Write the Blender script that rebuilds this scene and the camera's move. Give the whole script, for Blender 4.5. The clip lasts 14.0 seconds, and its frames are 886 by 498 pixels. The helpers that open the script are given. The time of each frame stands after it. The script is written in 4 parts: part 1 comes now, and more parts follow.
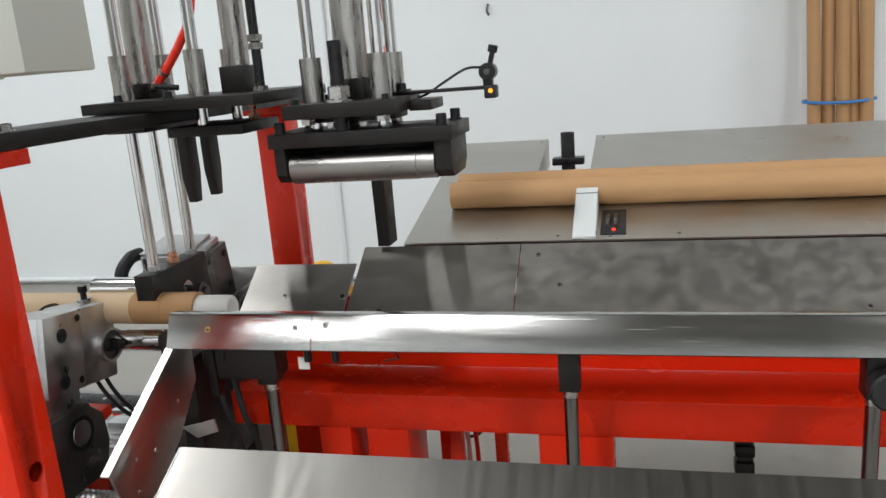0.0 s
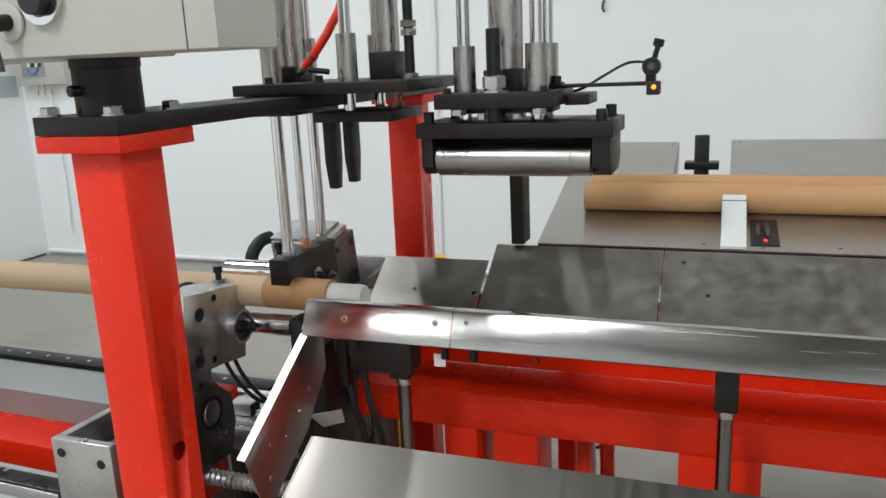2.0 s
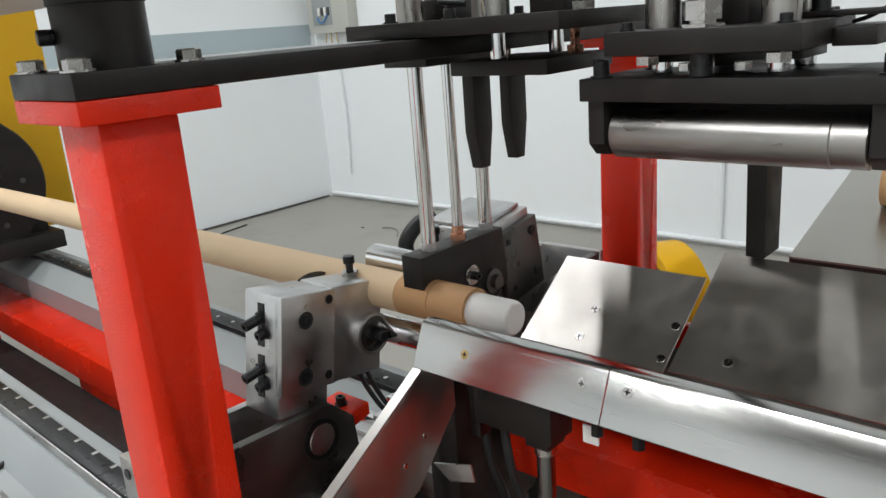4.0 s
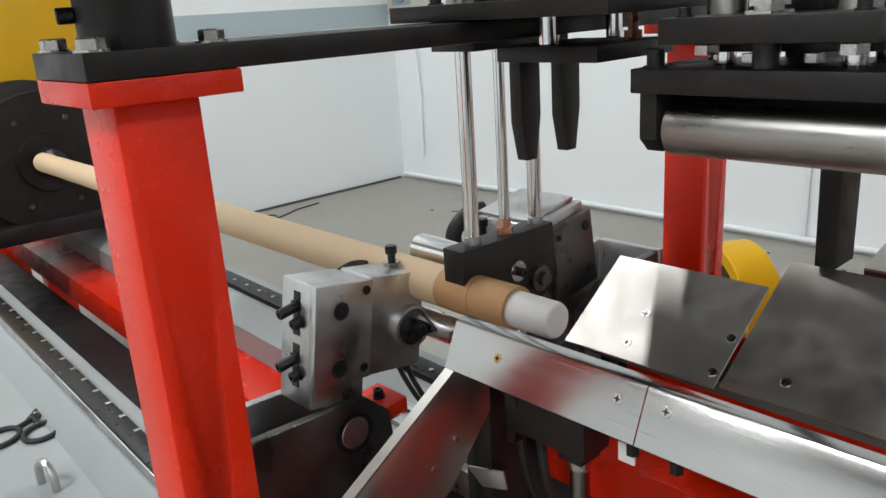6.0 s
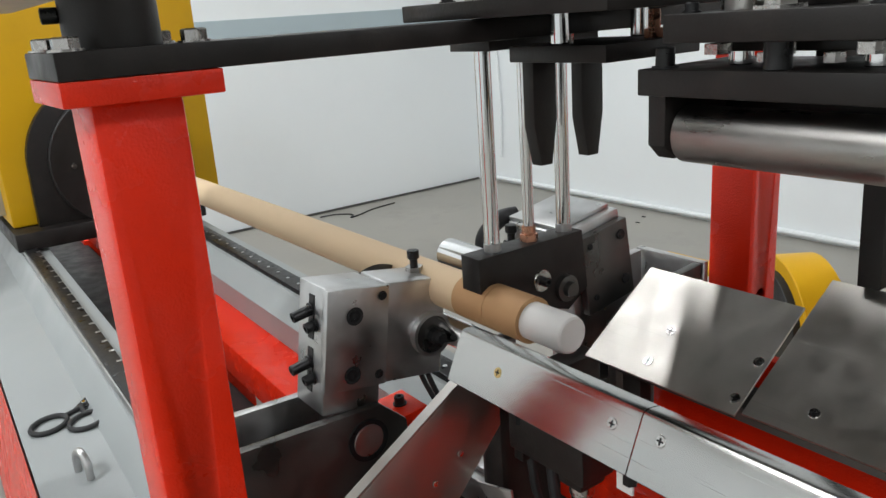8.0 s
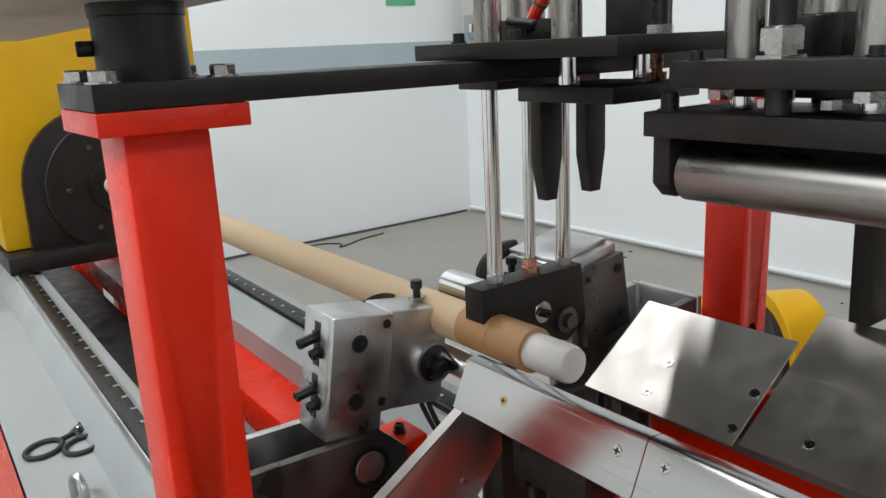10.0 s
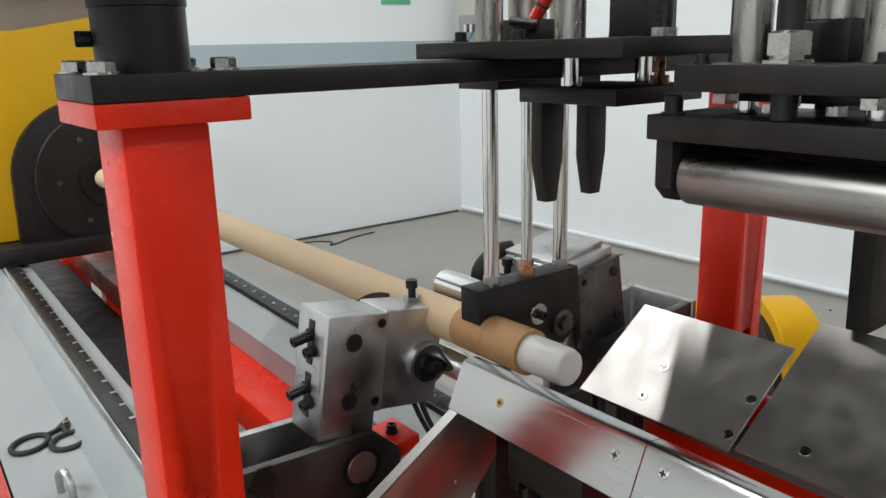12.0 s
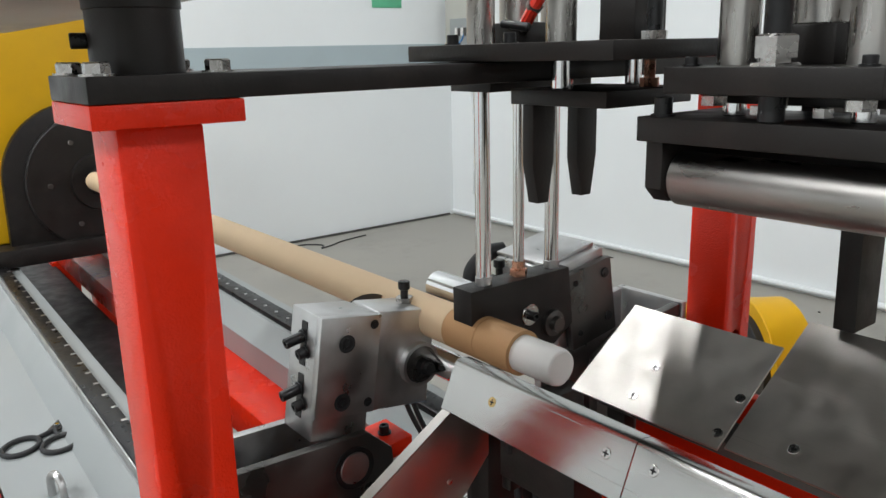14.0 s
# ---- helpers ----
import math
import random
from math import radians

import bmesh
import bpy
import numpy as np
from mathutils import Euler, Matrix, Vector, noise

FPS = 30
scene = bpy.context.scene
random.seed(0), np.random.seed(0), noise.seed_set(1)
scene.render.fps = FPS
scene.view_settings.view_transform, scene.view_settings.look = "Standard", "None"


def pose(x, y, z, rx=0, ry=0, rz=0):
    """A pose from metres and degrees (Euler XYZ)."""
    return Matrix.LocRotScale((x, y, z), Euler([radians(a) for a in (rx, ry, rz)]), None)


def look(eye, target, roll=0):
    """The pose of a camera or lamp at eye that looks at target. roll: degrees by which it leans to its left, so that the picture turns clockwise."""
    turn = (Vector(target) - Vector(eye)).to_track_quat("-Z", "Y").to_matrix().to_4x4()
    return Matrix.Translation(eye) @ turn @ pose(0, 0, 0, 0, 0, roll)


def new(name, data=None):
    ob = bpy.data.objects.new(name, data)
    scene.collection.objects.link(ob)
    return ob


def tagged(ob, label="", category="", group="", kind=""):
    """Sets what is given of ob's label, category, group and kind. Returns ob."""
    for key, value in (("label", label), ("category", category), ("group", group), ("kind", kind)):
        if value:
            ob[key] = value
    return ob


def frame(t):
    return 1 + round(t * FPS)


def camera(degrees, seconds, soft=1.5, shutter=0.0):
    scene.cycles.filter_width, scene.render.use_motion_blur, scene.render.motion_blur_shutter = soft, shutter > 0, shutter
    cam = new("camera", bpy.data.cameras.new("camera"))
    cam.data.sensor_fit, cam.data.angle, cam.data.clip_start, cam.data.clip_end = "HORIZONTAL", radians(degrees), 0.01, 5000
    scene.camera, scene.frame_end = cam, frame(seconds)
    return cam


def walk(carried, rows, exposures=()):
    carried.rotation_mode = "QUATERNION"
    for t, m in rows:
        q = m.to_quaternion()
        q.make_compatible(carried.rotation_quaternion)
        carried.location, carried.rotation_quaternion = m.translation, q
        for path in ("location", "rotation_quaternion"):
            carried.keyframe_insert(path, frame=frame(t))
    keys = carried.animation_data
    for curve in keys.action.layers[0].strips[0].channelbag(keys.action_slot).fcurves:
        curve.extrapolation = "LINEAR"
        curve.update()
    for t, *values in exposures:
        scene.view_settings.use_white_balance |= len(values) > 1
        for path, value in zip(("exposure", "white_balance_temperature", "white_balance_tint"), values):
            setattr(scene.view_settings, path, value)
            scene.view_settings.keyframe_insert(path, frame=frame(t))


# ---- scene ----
cam = camera(59.1, 14.0)
PATH = [
    (0, (0.812, -0.782, 1.375), (0.337, 1.102, 0.903), -4.5),
    (0.5, (0.741, -0.813, 1.387), (0.172, 1.043, 0.906), -3.4),
    (1, (0.762, -0.794, 1.374), (0.096, 1.034, 0.91), -3.2),
    (1.5, (0.704, -0.784, 1.382), (0.089, 1.056, 0.896), -2.4),
    (2, (0.691, -0.764, 1.372), (0.022, 1.061, 0.903), -2.5),
    (2.5, (0.647, -0.745, 1.364), (-0.012, 1.086, 0.899), -2.3),
    (3, (0.556, -0.704, 1.355), (-0.099, 1.125, 0.88), -2.1),
    (3.5, (0.558, -0.559, 1.345), (-0.179, 1.233, 0.848), -2.5),
    (4, (0.673, -0.294, 1.342), (-0.624, 1.123, 0.784), -4.4),
    (6.5, (0.67, -0.179, 1.339), (-0.814, 1.028, 0.757), -4.0),
    (7, (0.688, -0.117, 1.322), (-0.876, 0.988, 0.748), -4.4),
    (7.5, (0.695, -0.114, 1.327), (-0.876, 0.977, 0.742), -4.3),
    (8, (0.704, -0.127, 1.331), (-0.865, 0.974, 0.759), -4.1),
    (8.5, (0.707, -0.141, 1.334), (-0.851, 0.99, 0.791), -3.9),
    (9, (0.717, -0.156, 1.338), (-0.845, 0.979, 0.818), -3.5),
    (11.5, (0.697, -0.169, 1.34), (-0.848, 1.002, 0.845), -1.7),
    (12, (0.698, -0.17, 1.338), (-0.845, 1.001, 0.84), -1.5),
    (12.5, (0.7, -0.171, 1.338), (-0.84, 1.003, 0.839), -1.5),
    (13, (0.701, -0.17, 1.337), (-0.837, 1.008, 0.839), -1.4),
    (13.5, (0.703, -0.172, 1.337), (-0.83, 1.014, 0.842), -1.3),
    (14, (0.703, -0.176, 1.337), (-0.827, 1.014, 0.847), -1.4),
]
walk(cam, [(t, look(eye, target, roll)) for t, eye, target, roll in PATH])

# ---- light ----
world = bpy.data.worlds.new("world")
world.use_nodes = True
world.node_tree.nodes["Background"].inputs[0].default_value = (0.9, 0.95, 1.0, 1)
world.node_tree.nodes["Background"].inputs[1].default_value = 0.25
scene.world = world
scene.view_settings.exposure = 0.08

# ---- materials ----


def material(name, color, rough=0.5, metal=0.0, vary=0.12, scale=18.0, bump=0.08, fine=220.0, rough_vary=0.12, stretch=(1, 1, 1), random_vary=0.0, coat=0.0, dirt=0.0, dirt_color=(0.1, 0.09, 0.08), transmission=0.0, scratch=0.0, specular=0.5):
    m = bpy.data.materials.new(name)
    m.use_nodes = True
    nt = m.node_tree
    b = nt.nodes["Principled BSDF"]
    b.inputs["Metallic"].default_value = metal
    b.inputs["Coat Weight"].default_value = coat
    b.inputs["Specular IOR Level"].default_value = specular
    b.inputs["Transmission Weight"].default_value = transmission
    tc = nt.nodes.new("ShaderNodeTexCoord")
    mp = nt.nodes.new("ShaderNodeMapping")
    mp.inputs["Scale"].default_value = stretch
    nt.links.new(tc.outputs["Object"], mp.inputs["Vector"])
    big = nt.nodes.new("ShaderNodeTexNoise")
    big.inputs["Scale"].default_value = scale
    big.inputs["Detail"].default_value = 5
    small = nt.nodes.new("ShaderNodeTexNoise")
    small.inputs["Scale"].default_value = fine
    small.inputs["Detail"].default_value = 3
    for n in (big, small):
        nt.links.new(mp.outputs[0], n.inputs["Vector"])
    mix = nt.nodes.new("ShaderNodeMix")
    mix.data_type = "RGBA"
    lo = [max(0, c * (1 - vary)) for c in color]
    hi = [min(1, c * (1 + vary)) for c in color]
    mix.inputs[6].default_value = (*lo, 1)
    mix.inputs[7].default_value = (*hi, 1)
    nt.links.new(big.outputs[0], mix.inputs[0])
    out = mix.outputs[2]
    if dirt:
        ramp = nt.nodes.new("ShaderNodeValToRGB")
        ramp.color_ramp.elements[0].position = 0.42 if metal else 0.52
        ramp.color_ramp.elements[1].position = 0.95 if metal else 0.75
        ramp.color_ramp.elements[1].color = (dirt, dirt, dirt, 1)
        dn = nt.nodes.new("ShaderNodeTexNoise")
        dn.inputs["Scale"].default_value = scale * 0.6
        dn.inputs["Detail"].default_value = 3 if metal else 8
        dn.inputs["Roughness"].default_value = 0.5 if metal else 0.7
        nt.links.new(tc.outputs["Object"], dn.inputs["Vector"])
        nt.links.new(dn.outputs[0], ramp.inputs[0])
        dm = nt.nodes.new("ShaderNodeMix")
        dm.data_type = "RGBA"
        dm.inputs[7].default_value = (*dirt_color, 1)
        nt.links.new(ramp.outputs[0], dm.inputs[0])
        nt.links.new(out, dm.inputs[6])
        out = dm.outputs[2]
    nt.links.new(out, b.inputs["Base Color"])
    rr = nt.nodes.new("ShaderNodeMapRange")
    rr.inputs[1].default_value, rr.inputs[2].default_value = 0.3, 0.7
    rr.inputs[3].default_value, rr.inputs[4].default_value = max(0.03, rough - rough_vary), min(1, rough + rough_vary)
    nt.links.new(big.outputs[0], rr.inputs[0])
    nt.links.new(rr.outputs[0], b.inputs["Roughness"])
    if scratch:
        # fine crossing scratches that dull the polish
        total = rr.outputs[0]
        for turn in (12, -28, 64):
            sm = nt.nodes.new("ShaderNodeMapping")
            sm.inputs["Rotation"].default_value = (radians(turn * 0.4), radians(turn), radians(turn))
            sm.inputs["Scale"].default_value = (5, 620, 620)
            sn = nt.nodes.new("ShaderNodeTexNoise")
            sn.inputs["Scale"].default_value = 1.0
            sn.inputs["Detail"].default_value = 2
            sr = nt.nodes.new("ShaderNodeMapRange")
            sr.inputs[1].default_value, sr.inputs[2].default_value = 0.68, 0.76
            sr.inputs[3].default_value, sr.inputs[4].default_value = 0.0, scratch
            nt.links.new(tc.outputs["Object"], sm.inputs["Vector"])
            nt.links.new(sm.outputs[0], sn.inputs["Vector"])
            nt.links.new(sn.outputs[0], sr.inputs[0])
            add = nt.nodes.new("ShaderNodeMath")
            add.operation = "ADD"
            nt.links.new(total, add.inputs[0])
            nt.links.new(sr.outputs[0], add.inputs[1])
            total = add.outputs[0]
        nt.links.new(total, b.inputs["Roughness"])
    if bump:
        bp = nt.nodes.new("ShaderNodeBump")
        bp.inputs["Strength"].default_value = bump
        bp.inputs["Distance"].default_value = 0.002
        nt.links.new(small.outputs[0], bp.inputs["Height"])
        nt.links.new(bp.outputs[0], b.inputs["Normal"])
    return m


RED = material("red_paint", (0.74, 0.024, 0.004), 0.25, vary=0.1, scale=9, bump=0.45, fine=330, rough_vary=0.06, specular=0.32)
YELLOW = material("yellow_paint", (0.66, 0.37, 0.004), 0.42, vary=0.08, scale=5, bump=0.1, dirt=0.2, dirt_color=(0.36, 0.22, 0.02), specular=0.3)
BLACK = material("blackened_steel", (0.0115, 0.0092, 0.0084), 0.44, vary=0.4, scale=26, bump=0.12, fine=260, rough_vary=0.12, dirt=0.5, dirt_color=(0.036, 0.028, 0.024), specular=0.36)
RUBBER = material("black_rubber", (0.012, 0.012, 0.013), 0.55, vary=0.2)
BOLT = material("black_oxide_bolt", (0.02, 0.02, 0.021), 0.35, metal=0.5, vary=0.3, scale=60)
ZINC = material("zinc_bolt", (0.5, 0.48, 0.46), 0.24, metal=1.0, vary=0.15, scale=90)
COPPER = material("coppery_nut", (0.7, 0.36, 0.24), 0.3, metal=1.0, vary=0.15, scale=90)
STAINLESS = material("stainless_sheet", (0.43, 0.425, 0.41), 0.18, metal=1.0, vary=0.08, scale=4, bump=0.015, fine=45, stretch=(1, 10, 10), rough_vary=0.05, dirt=0.35, dirt_color=(0.32, 0.315, 0.3), scratch=0.14)
CHUTE = material("brushed_chute_sheet", (0.21, 0.2, 0.185), 0.36, metal=1.0, vary=0.08, scale=5, bump=0.012, fine=60, stretch=(14, 1, 1), rough_vary=0.05, dirt=0.3, dirt_color=(0.28, 0.27, 0.25), scratch=0.08)
GUARD = material("scuffed_guard_sheet", (0.5, 0.48, 0.45), 0.33, metal=1.0, vary=0.06, scale=10, bump=0.0, rough_vary=0.06, dirt=0.2, dirt_color=(0.4, 0.39, 0.37))
WORN = material("worn_stainless", (0.49, 0.465, 0.43), 0.4, metal=1.0, vary=0.14, scale=34, bump=0.05, fine=330, rough_vary=0.06, dirt=0.3, dirt_color=(0.36, 0.34, 0.31), scratch=0.22)
TABLE = material("dull_stainless_table", (0.48, 0.46, 0.42), 0.36, metal=1.0, vary=0.12, scale=7, bump=0.03, rough_vary=0.1, dirt=0.45, dirt_color=(0.36, 0.345, 0.315), scratch=0.14)
CHROME = material("chrome_rod", (0.72, 0.72, 0.72), 0.1, metal=1.0, vary=0.06, scale=12, bump=0.02, rough_vary=0.05)
ROLLER = material("turned_steel", (0.33, 0.315, 0.3), 0.34, metal=1.0, vary=0.3, scale=10, bump=0.05, stretch=(1, 4, 4), rough_vary=0.1, dirt=0.4, dirt_color=(0.3, 0.27, 0.24))
STEEL = material("machined_steel", (0.58, 0.58, 0.58), 0.36, metal=1.0, vary=0.16, scale=26, bump=0.05, fine=260, rough_vary=0.1, dirt=0.75, dirt_color=(0.27, 0.25, 0.24))
ALU = material("aluminium_tube", (0.42, 0.405, 0.385), 0.32, metal=1.0, vary=0.15, scale=24, bump=0.06, stretch=(6, 6, 1), dirt=0.3, dirt_color=(0.3, 0.28, 0.25))
PIPE = material("dark_polished_pipe", (0.22, 0.215, 0.21), 0.2, metal=1.0, vary=0.1, scale=20, bump=0.02, rough_vary=0.05)
DARKSTEEL = material("dark_steel", (0.12, 0.115, 0.11), 0.36, metal=0.9, vary=0.3, scale=18, bump=0.08)
CARD = material("brown_card", (0.47, 0.265, 0.12), 0.72, vary=0.1, scale=10, bump=0.05, stretch=(1, 3, 3), rough_vary=0.06)
CARDPALE = material("pale_card", (0.66, 0.49, 0.31), 0.72, vary=0.08, scale=8, bump=0.05, rough_vary=0.06)
CARDEND = material("card_edge", (0.62, 0.42, 0.25), 0.8, vary=0.2, scale=120, bump=0.1)
NYLON = material("white_nylon", (0.82, 0.8, 0.77), 0.45, vary=0.04, scale=20, bump=0.03)
GREY = material("light_grey_paint", (0.31, 0.33, 0.33), 0.42, vary=0.07, scale=6, bump=0.08, dirt=0.2, dirt_color=(0.35, 0.35, 0.34))
CREAM = material("cream_grey_paint", (0.5, 0.5, 0.45), 0.45, vary=0.06, scale=6, bump=0.08)
WALL = material("white_wall", (0.86, 0.89, 0.9), 0.75, vary=0.03, scale=1.2, bump=0.05, fine=40, dirt=0.14, dirt_color=(0.68, 0.69, 0.68))
BAND = material("blue_grey_wall_paint", (0.42, 0.5, 0.53), 0.7, vary=0.06, scale=3, bump=0.05, dirt=0.3, dirt_color=(0.38, 0.42, 0.42))
FLOOR = material("grey_concrete", (0.33, 0.315, 0.28), 0.55, vary=0.22, scale=2.6, bump=0.12, fine=60, dirt=0.6, dirt_color=(0.2, 0.19, 0.165))
REDHOSE = material("red_hose", (0.85, 0.04, 0.02), 0.25, vary=0.05, coat=0.3)
BRASSY = material("brass_clip", (0.6, 0.45, 0.2), 0.35, metal=1.0)
PALEGREY = material("pale_grey_paint", (0.66, 0.68, 0.67), 0.45, vary=0.05, scale=12, bump=0.05)
GREENSIGN = material("green_notice", (0.12, 0.5, 0.28), 0.5)
BLUE = material("blue_plastic", (0.05, 0.22, 0.55), 0.4)
CEIL = material("ceiling_sheet", (0.16, 0.15, 0.135), 0.7, scale=1.5)
FARWALL = material("grey_far_wall", (0.34, 0.345, 0.34), 0.75, vary=0.1, scale=1.0, bump=0.05, fine=40)


def glow(name, color, strength):
    m = bpy.data.materials.new(name)
    m.use_nodes = True
    b = m.node_tree.nodes["Principled BSDF"]
    b.inputs["Base Color"].default_value = (*color, 1)
    b.inputs["Emission Color"].default_value = (*color, 1)
    b.inputs["Emission Strength"].default_value = strength
    return m


TUBELIGHT = glow("lamp_tube", (1.0, 0.99, 0.96), 14)
LED_AMBER = glow("amber_led", (1.0, 0.22, 0.01), 2.5)
LED_RED = glow("red_led", (1.0, 0.02, 0.01), 3)

# ---- mesh tools ----


def finish(bm, smooth=True):
    for f in bm.faces:
        f.smooth = smooth
    for e in bm.edges:
        if len(e.link_faces) == 2 and e.calc_face_angle(0) > radians(26):
            e.smooth = False


def block(lo, hi, bevel=0.0015, bm=None):
    bm = bm or bmesh.new()
    r = bmesh.ops.create_cube(bm, size=1)["verts"]
    for v in r:
        v.co = Vector([lo[i] + (v.co[i] + 0.5) * (hi[i] - lo[i]) for i in range(3)])
    if bevel:
        es = list({e for v in r for e in v.link_edges})
        bmesh.ops.bevel(bm, geom=es, offset=min(bevel, 0.4 * min(hi[i] - lo[i] for i in range(3))), segments=2, profile=0.5, affect="EDGES")
    return bm


def spin(profile, p0, axis, seg=32, bm=None):
    """A turned piece: profile rows of (distance along the axis, radius)."""
    bm = bm or bmesh.new()
    a = Vector(axis).normalized()
    q = a.to_track_quat("Z", "Y").to_matrix()
    rings = []
    for d, r in profile:
        rings.append([bm.verts.new(Vector(p0) + q @ Vector((r * math.cos(2 * math.pi * k / seg), r * math.sin(2 * math.pi * k / seg), d))) for k in range(seg)])
    for r0, r1 in zip(rings, rings[1:]):
        for k in range(seg):
            bm.faces.new((r0[k], r0[(k + 1) % seg], r1[(k + 1) % seg], r1[k]))
    return bm, rings


def rod(p0, p1, r, seg=32, chamfer=0.0012, bm=None):
    p0, p1 = Vector(p0), Vector(p1)
    n = (p1 - p0).length
    c = min(chamfer, r * 0.4, n * 0.3)
    bm, rings = spin([(0, r - c), (c, r), (n - c, r), (n, r - c)], p0, p1 - p0, seg, bm)
    bm.faces.new(rings[0][::-1])
    bm.faces.new(rings[-1])
    return bm


def pipe(p0, p1, r, inner, seg=40, bm=None):
    """A hollow tube with real wall thickness."""
    p0, p1 = Vector(p0), Vector(p1)
    n = (p1 - p0).length
    bm, rings = spin([(0, inner), (0, r), (n, r), (n, inner), (0, inner)], p0, p1 - p0, seg, bm)
    bmesh.ops.remove_doubles(bm, verts=bm.verts, dist=1e-6)
    return bm


def prism(outline, axis, lo, hi, bevel=0.0012, bm=None):
    """A plate cut to an outline, thick along an axis (0, 1 or 2)."""
    bm = bm or bmesh.new()
    def at(a, b, c):
        p = [a, b]
        p.insert(axis, c)
        return Vector(p)
    low = [bm.verts.new(at(a, b, lo)) for a, b in outline]
    high = [bm.verts.new(at(a, b, hi)) for a, b in outline]
    n = len(outline)
    new_faces = [bm.faces.new(low[::-1]), bm.faces.new(high)]
    for k in range(n):
        new_faces.append(bm.faces.new((low[k], low[(k + 1) % n], high[(k + 1) % n], high[k])))
    bmesh.ops.recalc_face_normals(bm, faces=new_faces)
    if bevel:
        es = list({e for f in new_faces[:2] for e in f.edges})
        bmesh.ops.bevel(bm, geom=es, offset=bevel, segments=2, profile=0.5, affect="EDGES")
    return bm


def turned(bm, pivot, degrees, axis):
    bmesh.ops.rotate(bm, verts=bm.verts, cent=Vector(pivot), matrix=Matrix.Rotation(radians(degrees), 3, axis))
    return bm


def cable(points, r, seg=10):
    """A round bent wire or hose through points."""
    pts = [Vector(p) for p in points]
    fine = []
    for i in range(len(pts) - 1):
        a, b, c, d = pts[max(i - 1, 0)], pts[i], pts[i + 1], pts[min(i + 2, len(pts) - 1)]
        for k in range(8):
            t = k / 8
            fine.append(0.5 * (2 * b + (c - a) * t + (2 * a - 5 * b + 4 * c - d) * t * t + (3 * b - a - 3 * c + d) * t ** 3))
    fine.append(pts[-1])
    bm = bmesh.new()
    rings = []
    up = Vector((0.31, 0.52, 0.79))
    for i, p in enumerate(fine):
        d = (fine[min(i + 1, len(fine) - 1)] - fine[max(i - 1, 0)]).normalized()
        u = (up - d * up.dot(d)).normalized()
        v = d.cross(u)
        up = u
        rings.append([bm.verts.new(p + r * (u * math.cos(2 * math.pi * k / seg) + v * math.sin(2 * math.pi * k / seg))) for k in range(seg)])
    for r0, r1 in zip(rings, rings[1:]):
        for k in range(seg):
            bm.faces.new((r0[k], r0[(k + 1) % seg], r1[(k + 1) % seg], r1[k]))
    bm.faces.new(rings[0][::-1])
    bm.faces.new(rings[-1])
    return bm


PLANNED = {}


def thing(name, base, label, category, group="", kind="", offset=(0, 0, 0), turn=0.0):
    """The Empty of a thing: drawn round its base, then set down with an offset and a turn in degrees."""
    ob = new(name)
    ob.empty_display_size = 0.02
    PLANNED[ob.name] = Vector(base)
    ob.location = Vector(base) + Vector(offset)
    ob.rotation_euler.z = radians(turn)
    return tagged(ob, label, category, group, kind)


def mesh_from(name, bm, mat):
    bmesh.ops.recalc_face_normals(bm, faces=bm.faces)
    finish(bm)
    me = bpy.data.meshes.new(name)
    bm.to_mesh(me)
    bm.free()
    me.materials.append(mat)
    return me


def part(name, bm, mat, parent, label=""):
    ob = new(name, mesh_from(name, bm, mat))
    ob.parent = parent
    if parent.type == "EMPTY":
        ob.matrix_parent_inverse = Matrix.Translation(PLANNED[parent.name]).inverted()
    return tagged(ob, label)


def solid(name, bm, mat, label, category, group="", kind=""):
    return tagged(new(name, mesh_from(name, bm, mat)), label, category, group, kind)


def hex_bolt(parent, p, axis=(0, 0, 1), size=0.0118, height=0.0105, mat=ZINC, name="hex_bolt"):
    a = Vector(axis).normalized()
    bm, rings = spin([(0, size * 1.25), (0.002, size * 1.25)], p, a, 24)
    bm.faces.new(rings[-1])
    bm, rings = spin([(0.002, size), (height, size), (height + 0.0015, size * 0.85)], p, a, 6, bm)
    bm.faces.new(rings[-1])
    return part(name, bm, mat, parent)


def socket_bolt(parent, p, axis=(0, 0, 1), size=0.008, height=0.012, mat=BOLT, name="socket_bolt", washer=True):
    a = Vector(axis).normalized()
    bm = bmesh.new()
    if washer:
        bm, rings = spin([(0, size * 1.35), (0.002, size * 1.35), (0.002, size)], p, a, 24, bm)
    bm, rings = spin([(0, size), (height - 0.001, size), (height, size * 0.9), (height, size * 0.5), (height * 0.45, size * 0.5)], p, a, 24, bm)
    bm.faces.new(rings[-1])
    return part(name, bm, mat, parent)


def cross_screw(parent, p, axis, size=0.0055, mat=ZINC):
    """A countersunk screw head with a cross slot."""
    a = Vector(axis).normalized()
    bm, rings = spin([(-0.001, size), (0.0005, size), (0.0009, size * 0.9)], p, a, 20)
    bm.faces.new(rings[-1])
    s = part("screw", bm, mat, parent)
    q = a.to_track_quat("Z", "Y").to_matrix()
    cross = bmesh.new()
    for sx, sy in ((0.6, 0.14), (0.14, 0.6)):
        c = bmesh.ops.create_cube(cross, size=1)["verts"]
        for v in c:
            v.co = Vector(p) + q @ Vector((v.co.x * size * sx * 2, v.co.y * size * sy * 2, 0.001 + v.co.z * 0.0004))
    part("slot", cross, BOLT, s)
    return s


